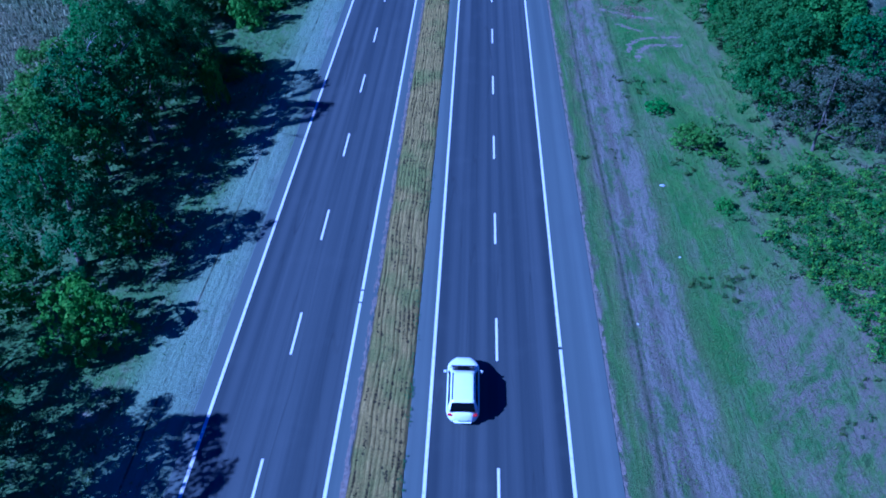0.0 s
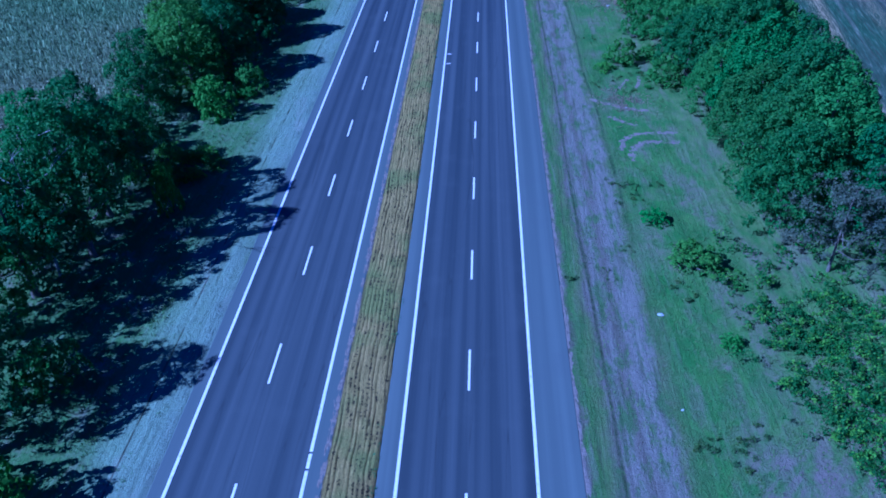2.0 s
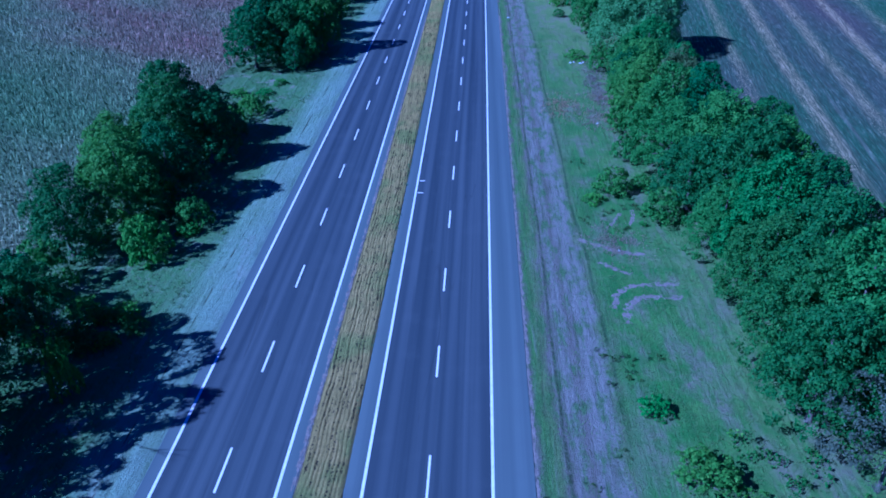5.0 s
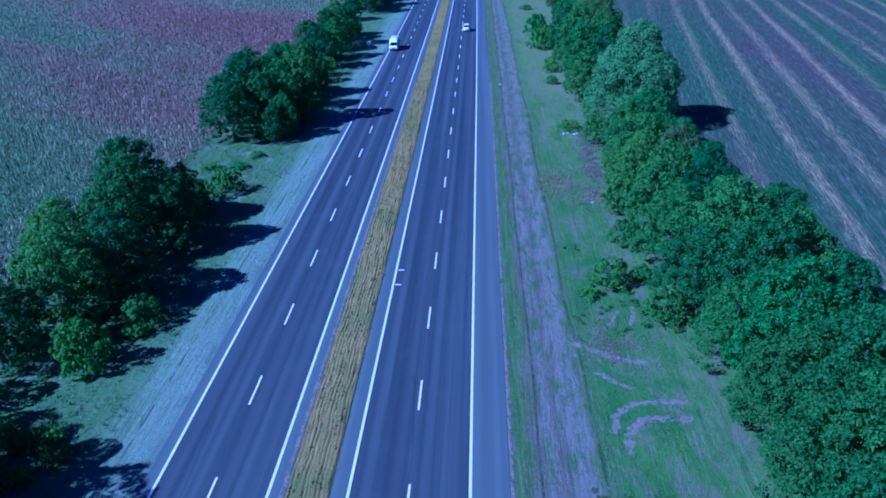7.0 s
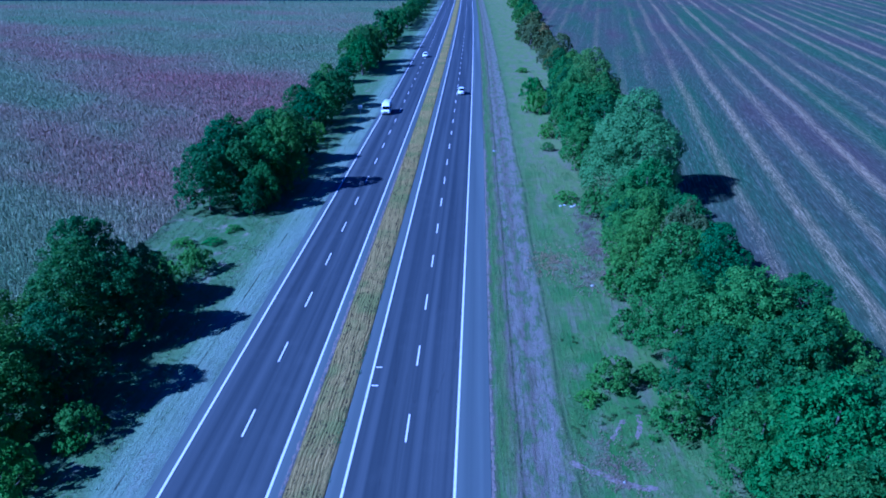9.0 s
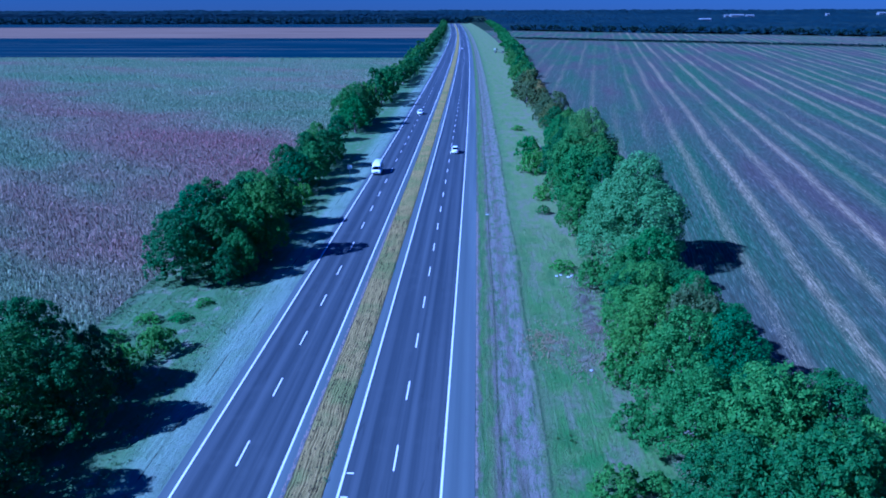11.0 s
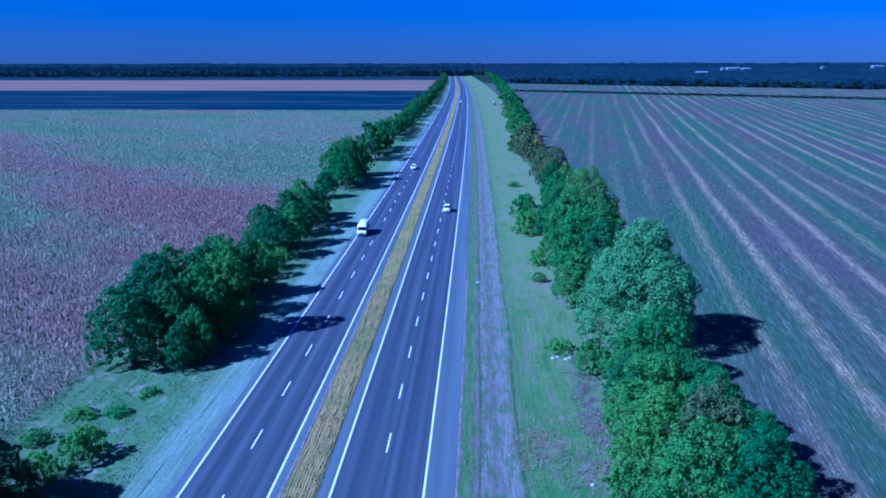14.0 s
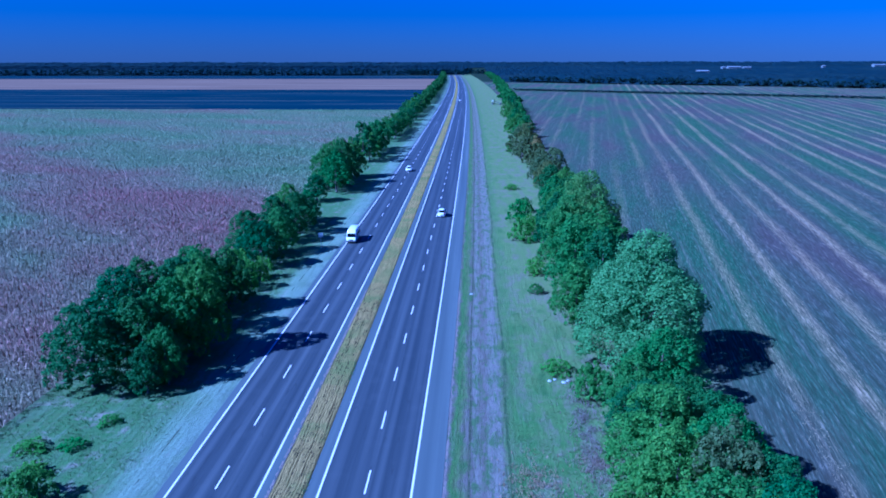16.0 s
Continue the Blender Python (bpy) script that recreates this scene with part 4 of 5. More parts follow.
def stone(x, y, r, seed):
    rng = np.random.default_rng(seed)
    bm = bmesh.new()
    bmesh.ops.create_icosphere(bm, subdivisions=2, radius=r)
    for v in bm.verts:
        v.co *= 1 + rng.uniform(-0.18, 0.18)
        v.co.z *= 0.45
        v.co.x *= 1.35
    me = bpy.data.meshes.new("stone")
    bm.to_mesh(me)
    bm.free()
    me.materials.append(STONE)
    ob = tagged(new("stone", me), "pale loose stone lying in the grass", "stone", "loose stones")
    ob.matrix_basis = pose(x, y, r * 0.3, 0, 0, seed * 47.0 - 15)


for i, (sx, sy, sr) in enumerate(((16.5, 41.5, 0.15), (16.2, 33.4, 0.07), (20.6, 128.6, 0.2), (22.1, 128.3, 0.22), (21.2, 129.0, 0.16), (22.6, 128.8, 0.18), (19.0, 72.4, 0.10), (12.4, 27.2, 0.06), (11.8, 157.7, 0.2), (21.3, 103.0, 0.18))):
    stone(sx, sy, sr, i)

# ---- trees and shrubs ----
BIG = ("broadleaf_tree", LEAF_GREEN, 18000, 0.20, 0.06, 10.0, 4.2)
DEEP = ("broadleaf_tree", LEAF_DEEP, 18000, 0.20, 0.06, 10.0, 4.2)
OPEN = ("open_tree", LEAF_GREEN, 12600, 0.20, 0.13, 10.0, 4.2)
OPEN_DEEP = ("open_tree", LEAF_DEEP, 12600, 0.20, 0.13, 10.0, 4.2)
BIG_MID = ("broadleaf_tree", LEAF_GREEN, 13000, 0.24, 0.06, 10.0, 4.2)
DEEP_MID = ("broadleaf_tree", LEAF_DEEP, 13000, 0.24, 0.06, 10.0, 4.2)
OLIVE_TREE = ("seeding_tree", LEAF_OLIVE, 13000, 0.24, 0.06, 10.0, 4.2)
OLIVE_FAR = ("roadside_tree", LEAF_OLIVE, 8400, 0.28, 0.06, 10.0, 4.2)
SILVER = ("silver_leaved_tree", LEAF_SILVER, 6000, 0.16, 0.14, 10.0, 4.2)
PALE = ("pale_tree", LEAF_PALE, 44000, 0.20, 0.04, 13.0, 6.2)
BROAD = ("broad_tree", LEAF_LIGHT, 30000, 0.21, 0.04, 13.0, 6.2)
RUST = ("autumn_tree", LEAF_RUST, 7000, 0.28, 0.10, 8.0, 3.4)
SHRUB = ("shrub", LEAF_GREEN, 3600, 0.16, 0.02, 2.6, 2.0)
FRESH = ("shrub", LEAF_FRESH, 3200, 0.15, 0.02, 2.2, 1.8)
SCRUB = ("shrub_low", LEAF_GREEN, 420, 0.21, 0.05, 1.3, 1.4)
SPRIG = ("shrub_low", LEAF_GREEN, 150, 0.30, 0.05, 1.3, 1.4)
SPRIG_PALE = ("shrub_low", LEAF_FRESH, 150, 0.30, 0.05, 1.3, 1.4)
SCRUB_PALE = ("shrub_low", LEAF_FRESH, 420, 0.20, 0.05, 1.3, 1.4)
THIN = ("shrub", LEAF_WEED, 240, 0.30, 0.05, 1.4, 1.3)

LEFT = "trees along the maize field"
RIGHT = "trees along the stubble field"
L_LABEL = {"BIG": "tall leafy green tree beside the maize field", "DEEP": "dense dark green tree casting shade on the verge"}
# x, y, height, crown radius, dark?
left_rows = [(-23.8, 11.6, 11, 4.1, 1), (-23.4, 16.6, 7.4, 2.7, 1), (-28, 21, 8.5, 3.8, 1), (-24.4, 31.5, 9.8, 3.7, 1), (-27.8, 37.5, 9.6, 3.8, 0), (-27, 42, 10, 4.2, 1), (-30.6, 45.5, 9.0, 3.6, 0),
             (-24.9, 46.6, 12, 3.8, 1), (-25.8, 51.8, 11.2, 3.6, 1), (-29.2, 53.0, 10.2, 4.0, 0), (-28.4, 59, 7.0, 3.2, 1), (-24.6, 57.0, 7.6, 2.5, 1),
             (-27, 76.5, 9, 4.0, 0), (-30, 82.5, 8.2, 4.0, 0), (-24.2, 80, 8.2, 3.6, 1), (-27.4, 88.5, 9.8, 4.3, 1), (-29, 95, 9.8, 3.9, 1), (-23.6, 90, 7.8, 3.4, 1), (-24.8, 97, 6.2, 2.8, 1), (-29.4, 70, 8.0, 3.4, 1),
             (-28.2, 125.2, 8.6, 4.3, 1), (-24.2, 128, 8.8, 3.6, 1), (-21.8, 124.0, 5.2, 2.0, 1), (-20.4, 126.0, 6.6, 2.0, 0), (-28.2, 132.5, 10.2, 4.5, 1), (-22.4, 132.5, 9.6, 3.8, 0), (-28.8, 139.5, 9.6, 4.3, 1), (-19.8, 134.6, 11.5, 3.5, 0),
             (-24.5, 140.5, 9.8, 4.0, 1), (-25, 148, 9.2, 4.0, 0), (-21.8, 149.5, 8.6, 3.3, 1), (-28.2, 151, 8.2, 3.6, 1),
             (-24, 171, 7.6, 3.8, 1), (-28, 177, 8.0, 3.6, 1), (-23, 179.5, 8, 3.5, 0), (-25.4, 187, 8.6, 3.8, 1), (-23, 194.5, 8, 3.5, 1), (-26.6, 200, 8.8, 4.0, 0), (-24, 206, 6.4, 3.0, 0),
             (-27, 228, 6.4, 3.2, 1), (-24.6, 241, 10.6, 4.4, 0), (-28, 247, 11.4, 4.6, 0), (-25, 253, 12.0, 4.8, 1), (-28, 261, 11.4, 4.4, 0), (-24.8, 265, 11.0, 4.4, 0)]
for i, (tx, ty, th, tr, dk) in enumerate(left_rows):
    kind = (OPEN_DEEP if dk else OPEN) if ty < 66 else (DEEP if dk else BIG) if ty < 92 else (DEEP_MID if dk else BIG_MID)
    tree(kind, i % 4, tx, ty, th * 1.04, tr * 1.06, L_LABEL["DEEP" if dk else "BIG"], "tree", LEFT)

right_rows = [(27.6, 52, 9.0, 3.5, 1), (28.0, 57.5, 9.4, 3.7, 1), (31.2, 56.5, 11.6, 4.2, 0), (34.2, 52.5, 9, 3.6, 1), (31.6, 62.5, 11.2, 4.2, 1), (28.4, 64.5, 8.4, 3.4, 1), (34.4, 63, 9.6, 3.4, 0),
              (30.2, 69.5, 10.5, 4.2, 0), (33.8, 71, 9.8, 3.6, 1), (27.6, 72.5, 7.0, 2.9, 0), (30.4, 76.5, 10.6, 4.2, 1), (33.6, 78.5, 10.0, 3.8, 0), (26.8, 80.5, 7.6, 3.4, 1), (30.6, 84.5, 10.6, 4.3, 0),
              (34.4, 85.5, 9.6, 3.8, 1), (26.8, 88.5, 8.2, 3.7, 0), (27.6, 95.5, 10.0, 4.2, 0), (30.8, 93, 10.4, 3.6, 1), (26.8, 102.5, 9.2, 4.0, 0), (31, 105, 9.4, 3.6, 0), (27.4, 109, 9.0, 4.0, 0), (32, 99.5, 8.6, 3.0, 1),
              (30.6, 114, 7.6, 3.4, 1), (31.8, 110, 8.0, 3.2, 1), (27.5, 115.5, 6.4, 3.0, 1),
              (30.6, 122.5, 8.6, 3.9, 0), (27.6, 120.0, 7.0, 3.0, 0), (25.8, 145.5, 8.8, 3.5, 0), (30, 152, 11.4, 4.5, 1), (26.8, 157, 11.8, 4.2, 0), (31, 163, 12.8, 4.8, 0),
              (27.2, 169, 12.8, 4.6, 0), (27, 183, 10.4, 4.0, 1), (30.4, 189, 12.0, 4.6, 0), (28.8, 198, 9.4, 3.6, 0), (31.8, 205, 10.0, 4.0, 1), (29.4, 213, 9.0, 3.4, 0), (32.2, 220, 9.8, 3.9, 0),
              (30.4, 230, 8.8, 3.4, 1)]
R_LABEL = ("bushy green tree with a rounded crown beside stubble", "dense dark green tree in a thick tree belt")
for i, (tx, ty, th, tr, dk) in enumerate(right_rows):
    kind = (DEEP if dk else BIG) if ty < 118 else (DEEP_MID if dk else BIG_MID)
    tree(kind, (i + 2) % 4, tx, ty, th, tr * 1.06, R_LABEL[dk], "tree", RIGHT)
tree(OLIVE_TREE, 0, 29.6, 101.2, 10.2, 3.4, "green tree with brownish seed heads in a thick tree belt", "tree", RIGHT)
tree(SILVER, 0, 29.4, 46.6, 9.2, 4.0, "sparse silver-grey tree with a bare trunk", "tree", RIGHT)
tree(SILVER, 1, 34.4, 46.5, 7.6, 3.6, "sparse silver-grey tree with a bare trunk", "tree", RIGHT)
tree(PALE, 0, 31.4, 133.8, 14.8, 7.7, "broad pale green tree with a wide crown", "tree", RIGHT)
tree(BROAD, 0, 30.9, 176, 15.6, 6.2, "broad green tree with a wide rounded crown", "tree", RIGHT)
tree(RUST, 0, 32.3, 299, 8.8, 3.3, "rust-orange autumn tree in the tree belt", "tree", RIGHT)
for rx, ry, rh, rr in ((30.4, 240, 8.8, 3.4), (33.4, 255, 10.4, 4.6), (30.0, 254, 8.0, 3.2), (31.0, 268, 8.4, 3.4), (31.6, 284, 8.4, 3.4)):
    tree(OLIVE_FAR, 1, rx, ry, rh, rr, "olive-green tree turning brown in the tree belt", "tree", RIGHT)

def bare_tree(x, y, h, seed):
    """A leafless tree: a forked pale trunk, each limb branching twice."""
    rng = np.random.default_rng(seed)
    top = new("bare_tree")
    spine = [Vector((0, 0, -0.1)), Vector((0.15, 0.1, h * 0.3)), Vector((-0.1, 0.3, h * 0.62)), Vector((0.2, 0.1, h))]
    child("trunk", raw_mesh("trunk", *tube(spine, [0.12, 0.09, 0.055, 0.010], 8), BARK_PALE, True), top)
    for i in range(9):
        f = rng.uniform(0.35, 0.9)
        a = i * 2.4 + rng.uniform(-0.4, 0.4)
        s = Vector((0, 0.15, h * f))
        e = s + Vector((math.cos(a), math.sin(a), rng.uniform(0.35, 0.9))) * h * 0.30 * rng.uniform(0.7, 1.15)
        m = s.lerp(e, 0.5) + Vector((rng.normal(0, 0.15), rng.normal(0, 0.15), -0.1))
        stems = [tube([s, m, e], [0.036, 0.026, 0.008], 6)]
        for j in range(5):
            b = m.lerp(e, rng.uniform(0.0, 0.8))
            t = b + (e - s) * rng.uniform(0.25, 0.5) + Vector(rng.normal(0, 0.35, 3))
            stems.append(tube([b, b.lerp(t, 0.5) + Vector((0, 0, 0.08)), t], [0.017, 0.012, 0.005], 5))
        child("limb", raw_mesh("limb", *gather(stems), BARK_PALE, True), top)
    top.matrix_basis = pose(x, y, 0)
    return tagged(top, "leafless tree with pale bare limbs among leafy trees", "tree", LEFT)


bare_tree(-26.3, 44.2, 10.4, 3)
bare_tree(-28.9, 49.0, 10.0, 8)

bushes = [(FRESH, 18.0, 52.3, 1.1, 1.2), (SHRUB, 19.7, 46.9, 2.0, 2.0), (FRESH, 20.4, 38.7, 0.9, 0.8), (SHRUB, 20.2, 83.8, 2.8, 2.0), (SHRUB, 23.2, 84.5, 1.8, 1.5), (FRESH, 17.9, 81.7, 0.9, 1.1),
          (FRESH, 21.6, 131.3, 1.3, 1.8), (SHRUB, 21.5, 158.6, 1.6, 1.2), (FRESH, 22.0, 168.5, 2.8, 1.9), (FRESH, 21.2, 190.5, 4.4, 2.6), (FRESH, 23.2, 194.0, 4.6, 2.2), (FRESH, 21.6, 206.0, 5.2, 2.7), (SHRUB, 23.6, 217.5, 3.4, 2.0), (FRESH, 21.6, 246.5, 1.4, 2.2),
          (FRESH, 24.6, 323, 5.0, 1.3), (SHRUB, 28.6, 418, 6.0, 2.8), (FRESH, -22.3, 69.6, 4.4, 2.3), (FRESH, -20.8, 25.0, 4.6, 2.7), (SHRUB, -29.0, 64.5, 4.6, 2.6), (FRESH, -20.9, 52.6, 4.8, 1.25),
          (SHRUB, -22.6, 105.0, 3.0, 2.2), (FRESH, -24.4, 101.5, 2.6, 1.6), (FRESH, -22.2, 158.5, 4.8, 2.4), (FRESH, -25.2, 162.5, 5.4, 2.8), (FRESH, -21.6, 164.5, 3.4, 2.0), (SHRUB, -27.5, 159, 5.5, 3.0),
          (SHRUB, -21.5, 34.0, 3.6, 2.2), (SHRUB, -20.5, 75.5, 3.0, 2.0), (FRESH, -24.2, 73.0, 2.4, 1.6), (SHRUB, 23.0, 92.0, 3.2, 2.0), (SHRUB, 24.0, 78.0, 3.4, 2.2), (SHRUB, 23.8, 100.5, 3.8, 2.3), (SHRUB, 24.6, 124.5, 4.2, 2.2), (SHRUB, -26.5, 28.0, 4.4, 2.8), (FRESH, -24.8, 108.5, 1.1, 1.5), (FRESH, -27.2, 112.5, 0.9, 1.6), (FRESH, -23.6, 113.0, 0.8, 1.3), (SHRUB, -28.6, 107.5, 1.2, 1.5), (FRESH, -22.6, 117.5, 0.8, 1.2)]
for i, (kind, bx, by, bh, br) in enumerate(bushes):
    lab = "yellow-green leafy shrub on the dry verge" if kind is FRESH else "dark green shrub at the edge of the trees"
    tree(kind, i % 3, bx, by, bh, br, lab, "shrub", "shrubs on the verges")

rng = np.random.default_rng(20)
for i in range(26):
    bx, by = rng.uniform(-29.5, -18.8), rng.uniform(55.5, 77.0)
    size = rng.uniform(0.7, 1.5)
    if math.hypot(bx + 25.2, (by - 66.5) * 0.8) < 3.0:
        continue
    tree(FRESH if i % 3 else SHRUB, i % 3, bx, by, size * rng.uniform(0.7, 1.15), size, "low green undergrowth bush between roadside trees", "shrub", "shrubs on the verges")

rng = np.random.default_rng(21)
for i in range(280):
    by = rng.uniform(26.0, 50.0)
    edge = 21.0 + max(0.0, 40 - by) * 0.38
    bx = edge + (39.0 - edge) * rng.uniform(0, 1)
    small = bx < edge + 2.5 or by > 43.0
    kind = (SPRIG_PALE if rng.uniform() < 0.3 else SPRIG) if small else (SCRUB_PALE if rng.uniform() < 0.3 else SCRUB)
    size = rng.uniform(0.28, 0.6) if by > 43.0 else rng.uniform(0.18, 0.36) if small else rng.choice((0.3, 0.4, 0.5, 0.8))
    tree(kind, i % 3, bx, by, size * rng.uniform(1.0, 1.5) if small else rng.uniform(0.35, 0.9), size, "low green scrub bush in a dense thicket", "shrub", "low scrub")


def scrub_carpet(label, leaf, n, seed):
    """The close leaf cover between the low bushes: sprays of small leaves in mounds, thinning out at a ragged edge."""
    rng = np.random.default_rng(seed)
    x, y = rng.uniform(19.5, 42.0, n), rng.uniform(19.0, 50.0, n)
    mound = np.array([noise.noise(Vector((u * 0.55, v * 0.55, 4))) + 0.6 * noise.noise(Vector((u * 1.5, v * 1.5, 9))) for u, v in zip(x, y)])
    wide = np.array([noise.noise(Vector((u * 0.16, v * 0.16, 14))) for u, v in zip(x, y)])
    inside = np.minimum((x - 22.4 - np.maximum(0, 33 - y) * 0.45) / 2.5, np.minimum((38.8 - x) / 2.5, np.minimum((43.0 - y) / 3.5, (y - 23.0) / 4.0)))
    keep = np.clip(inside, -1, 0.5) + 1.2 * mound + 1.0 * wide + rng.normal(0, 0.16, n) > 0.20
    at = np.stack([x, y, 0.08 + rng.uniform(0, 0.2, n) + 1.0 * np.clip(mound + 0.15, 0, 1)], 1)[keep]
    at = np.repeat(at, 15, 0) + rng.normal(0, 0.12, (len(at) * 15, 3)) * np.array([1, 1, 0.9])
    at[:, 2] = np.maximum(at[:, 2], 0.04)
    v, f = leaf_quads(rng, at, np.tile(np.array([0, 0, 0.8]), (len(at), 1)), 0.14, 3)
    tagged(new("scrub_cover", raw_mesh("scrub_cover", v, f, leaf)), label, "scrub", "", "stuff")


scrub_carpet("dense low green scrub cover with gaps", LEAF_DEEP, 6400, 77)
scrub_carpet("yellow-green tips among low scrub", LEAF_FRESH, 2600, 78)
for i, (bx, by, bh, br) in enumerate(((11.0, 45.1, 0.45, 0.55), (13.4, 45.9, 0.35, 0.55), (16.1, 57.3, 0.8, 1.1), (16.8, 56.0, 0.5, 0.7), (17.0, 31.0, 0.5, 0.9), (18.2, 30.2, 0.5, 0.8), (19.4, 31.6, 0.6, 0.8), (18.6, 44.0, 0.5, 0.9),
                                      (19.2, 57.8, 0.4, 0.6), (16.9, 77.9, 0.4, 0.7), (20.0, 76.0, 0.4, 0.8), (18.9, 78.9, 0.4, 0.8), (21.8, 80.5, 0.5, 0.8), (17.4, 91.0, 0.4, 0.5), (15.2, 48.8, 0.3, 0.5), (24.8, 22.4, 0.6, 0.8), (27.0, 20.5, 0.6, 0.9), (22.4, 20.0, 0.5, 0.7))):
    for j in range(6):
        tree(THIN, (i + j) % 3, bx + rng.normal(0, br * 0.75), by + rng.normal(0, br * 0.75), bh * rng.uniform(0.35, 0.9), br * rng.uniform(0.18, 0.38), "small dark weed clump in thin grass", "weed", "weed clumps")


def joined_belt(name, label, spots, leaf, leaves, size, seed, trunks=True):
    """Many far crowns in one mesh."""
    rng = np.random.default_rng(seed)
    vs, fs, n = [], [], 0
    stems = []
    for x, y, h, r in spots:
        lobes = crown_lobes(rng, h, r, 0.18, 7)
        p, d = crown_points(rng, lobes, leaves, 3)
        v, f = leaf_quads(rng, p, d, size * r / 4)
        vs.append(v + np.array([x, y, 0]))
        fs.append(f + n)
        n += len(v)
        if trunks:
            stems.append(tube([(x, y, -0.1), (x, y, h * 0.6)], [0.22, 0.08], 5))
    top = tagged(new(name), label, "trees", "", "stuff")
    child("crown", raw_mesh("crown", np.concatenate(vs), np.concatenate(fs), leaf), top)
    if trunks:
        child("trunk", raw_mesh("trunk", *gather(stems), BARK), top)


rng = np.random.default_rng(5)
spots_l, spots_r = [], []
y = 284.0
while y < 1700:
    tall = 2.4 if 292 < y < 338 else 0.0
    bare = y < 292 or 338 < y < 352 or 452 < y < 466 or 610 < y < 628
    if rng.uniform() < 0.9 and not bare:
        spots_l.append((-24.5 + rng.normal(0, 1.4) + bend(y), y, rng.uniform(7.5, 11.0) + tall, rng.uniform(3.4, 4.6) + tall * 0.25))
    if rng.uniform() < (0.15 if y < 700 else 0.5) and not bare:
        spots_l.append((-29.0 + rng.normal(0, 1.2) + bend(y), y + 3, rng.uniform(6.5, 9.5), rng.uniform(3.0, 4.2)))
    if rng.uniform() < 0.92 and not 318 < y < 334:
        spots_r.append((29.6 + rng.normal(0, 1.5) + bend(y) + (y - 284) * 0.031, y, rng.uniform(7.5, 10.5), rng.uniform(3.3, 4.6)))
    if rng.uniform() < (0.18 if y < 430 else 0.45):
        spots_r.append((33.4 + rng.normal(0, 1.2) + bend(y) + (y - 284) * 0.031, y + 3, rng.uniform(7.0, 9.5), rng.uniform(3.0, 4.2)))
    y += 6.4
joined_belt("tree_belt", "far row of green trees along the highway", [s for s in spots_l if s[1] >= 560], LEAF_DEEP, 150, 2.1, 32)
ROW = ("roadside_tree", LEAF_GREEN, 2400, 0.52, 0.08, 10.0, 4.2)
ROW_OLIVE = ("roadside_tree", LEAF_OLIVE, 2400, 0.52, 0.08, 10.0, 4.2)
ROW_DEEP = ("roadside_tree", LEAF_DEEP, 2400, 0.52, 0.08, 10.0, 4.2)
for i, (tx, ty, th, tr) in enumerate(s for s in spots_l if s[1] < 560):
    tree(ROW if i % 3 else ROW_DEEP, i % 4, tx, ty, th, tr * 0.98, "green tree in a far row along the highway", "tree", LEFT)
for i, (tx, ty, th, tr) in enumerate(s for s in spots_r if s[1] < 560):
    tree(ROW_OLIVE if ty < 352 else ROW if i % 4 else ROW_DEEP, i % 4, tx, ty, th, tr * 0.98, "green tree in a far row beside stubble", "tree", RIGHT)
joined_belt("tree_belt", "far row of green trees beside the stubble field", [s for s in spots_r if s[1] >= 560], LEAF_GREEN, 150, 2.1, 34)

def canopy(label, x0, x1, front, depth, height, spacing, seed, rise=1.0):
    """The closed leaf roof of a distant wood: rounded crowns side by side, uneven in height and along the edge."""
    rng = np.random.default_rng(seed)
    n = int((x1 - x0) / spacing) + 2
    m = int(depth / spacing) + 2
    cx = (np.arange(n)[:, None] + rng.uniform(-0.4, 0.4, (n, m))) * spacing
    cd = (np.arange(m)[None] + rng.uniform(-0.4, 0.4, (n, m))) * spacing
    grow = np.array([[noise.noise(Vector((i * 0.11, j * 0.11, seed))) for j in range(m)] for i in range(n)])
    ch = height * (0.80 + 0.28 * grow + rng.uniform(-0.16, 0.20, (n, m)))
    cr = spacing * rng.uniform(0.62, 0.95, (n, m))
    xs = np.arange(x0 + spacing, x1 - spacing, spacing * 0.42)
    ds = np.concatenate([np.arange(-spacing * 0.6, 130, spacing * 0.36), np.linspace(134, depth - spacing, 36)])
    X, D = np.meshgrid(xs - x0, ds, indexing="ij")
    Z = np.zeros(X.shape)
    i0, j0 = np.round(X / spacing).astype(int), np.round(D / spacing).astype(int)
    for a in (-1, 0, 1):
        for b in (-1, 0, 1):
            i, j = np.clip(i0 + a, 0, n - 1), np.clip(j0 + b, 0, m - 1)
            r2 = ((X - cx[i, j]) ** 2 + (D - cd[i, j]) ** 2) / cr[i, j] ** 2
            Z = np.maximum(Z, ch[i, j] * (0.45 + 0.55 * np.sqrt(np.clip(1 - r2, 0, 1))) * (r2 < 1))
    Z = np.where(D > spacing, np.maximum(Z, height * 0.42), Z)
    Z = Z * np.clip((D + spacing) / rise, 0, 1) ** 0.7
    Z = Z * np.clip(X / 60, 0, 1) ** 0.5
    edge = np.array([front(x) for x in xs])[:, None]
    v = np.stack([X + x0, D + edge, Z], -1).reshape(-1, 3)
    p, k = X.shape
    i = (np.arange(p - 1)[:, None] * k + np.arange(k - 1)[None]).ravel()
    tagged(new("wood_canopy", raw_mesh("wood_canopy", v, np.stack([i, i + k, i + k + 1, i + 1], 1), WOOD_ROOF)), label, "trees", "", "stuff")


def right_edge(x):
    return 1152 - 0.575 * (min(max(x, 40), 480) - 145) + 9 * math.sin(x * 0.021) + 6 * math.sin(x * 0.063 + 1)


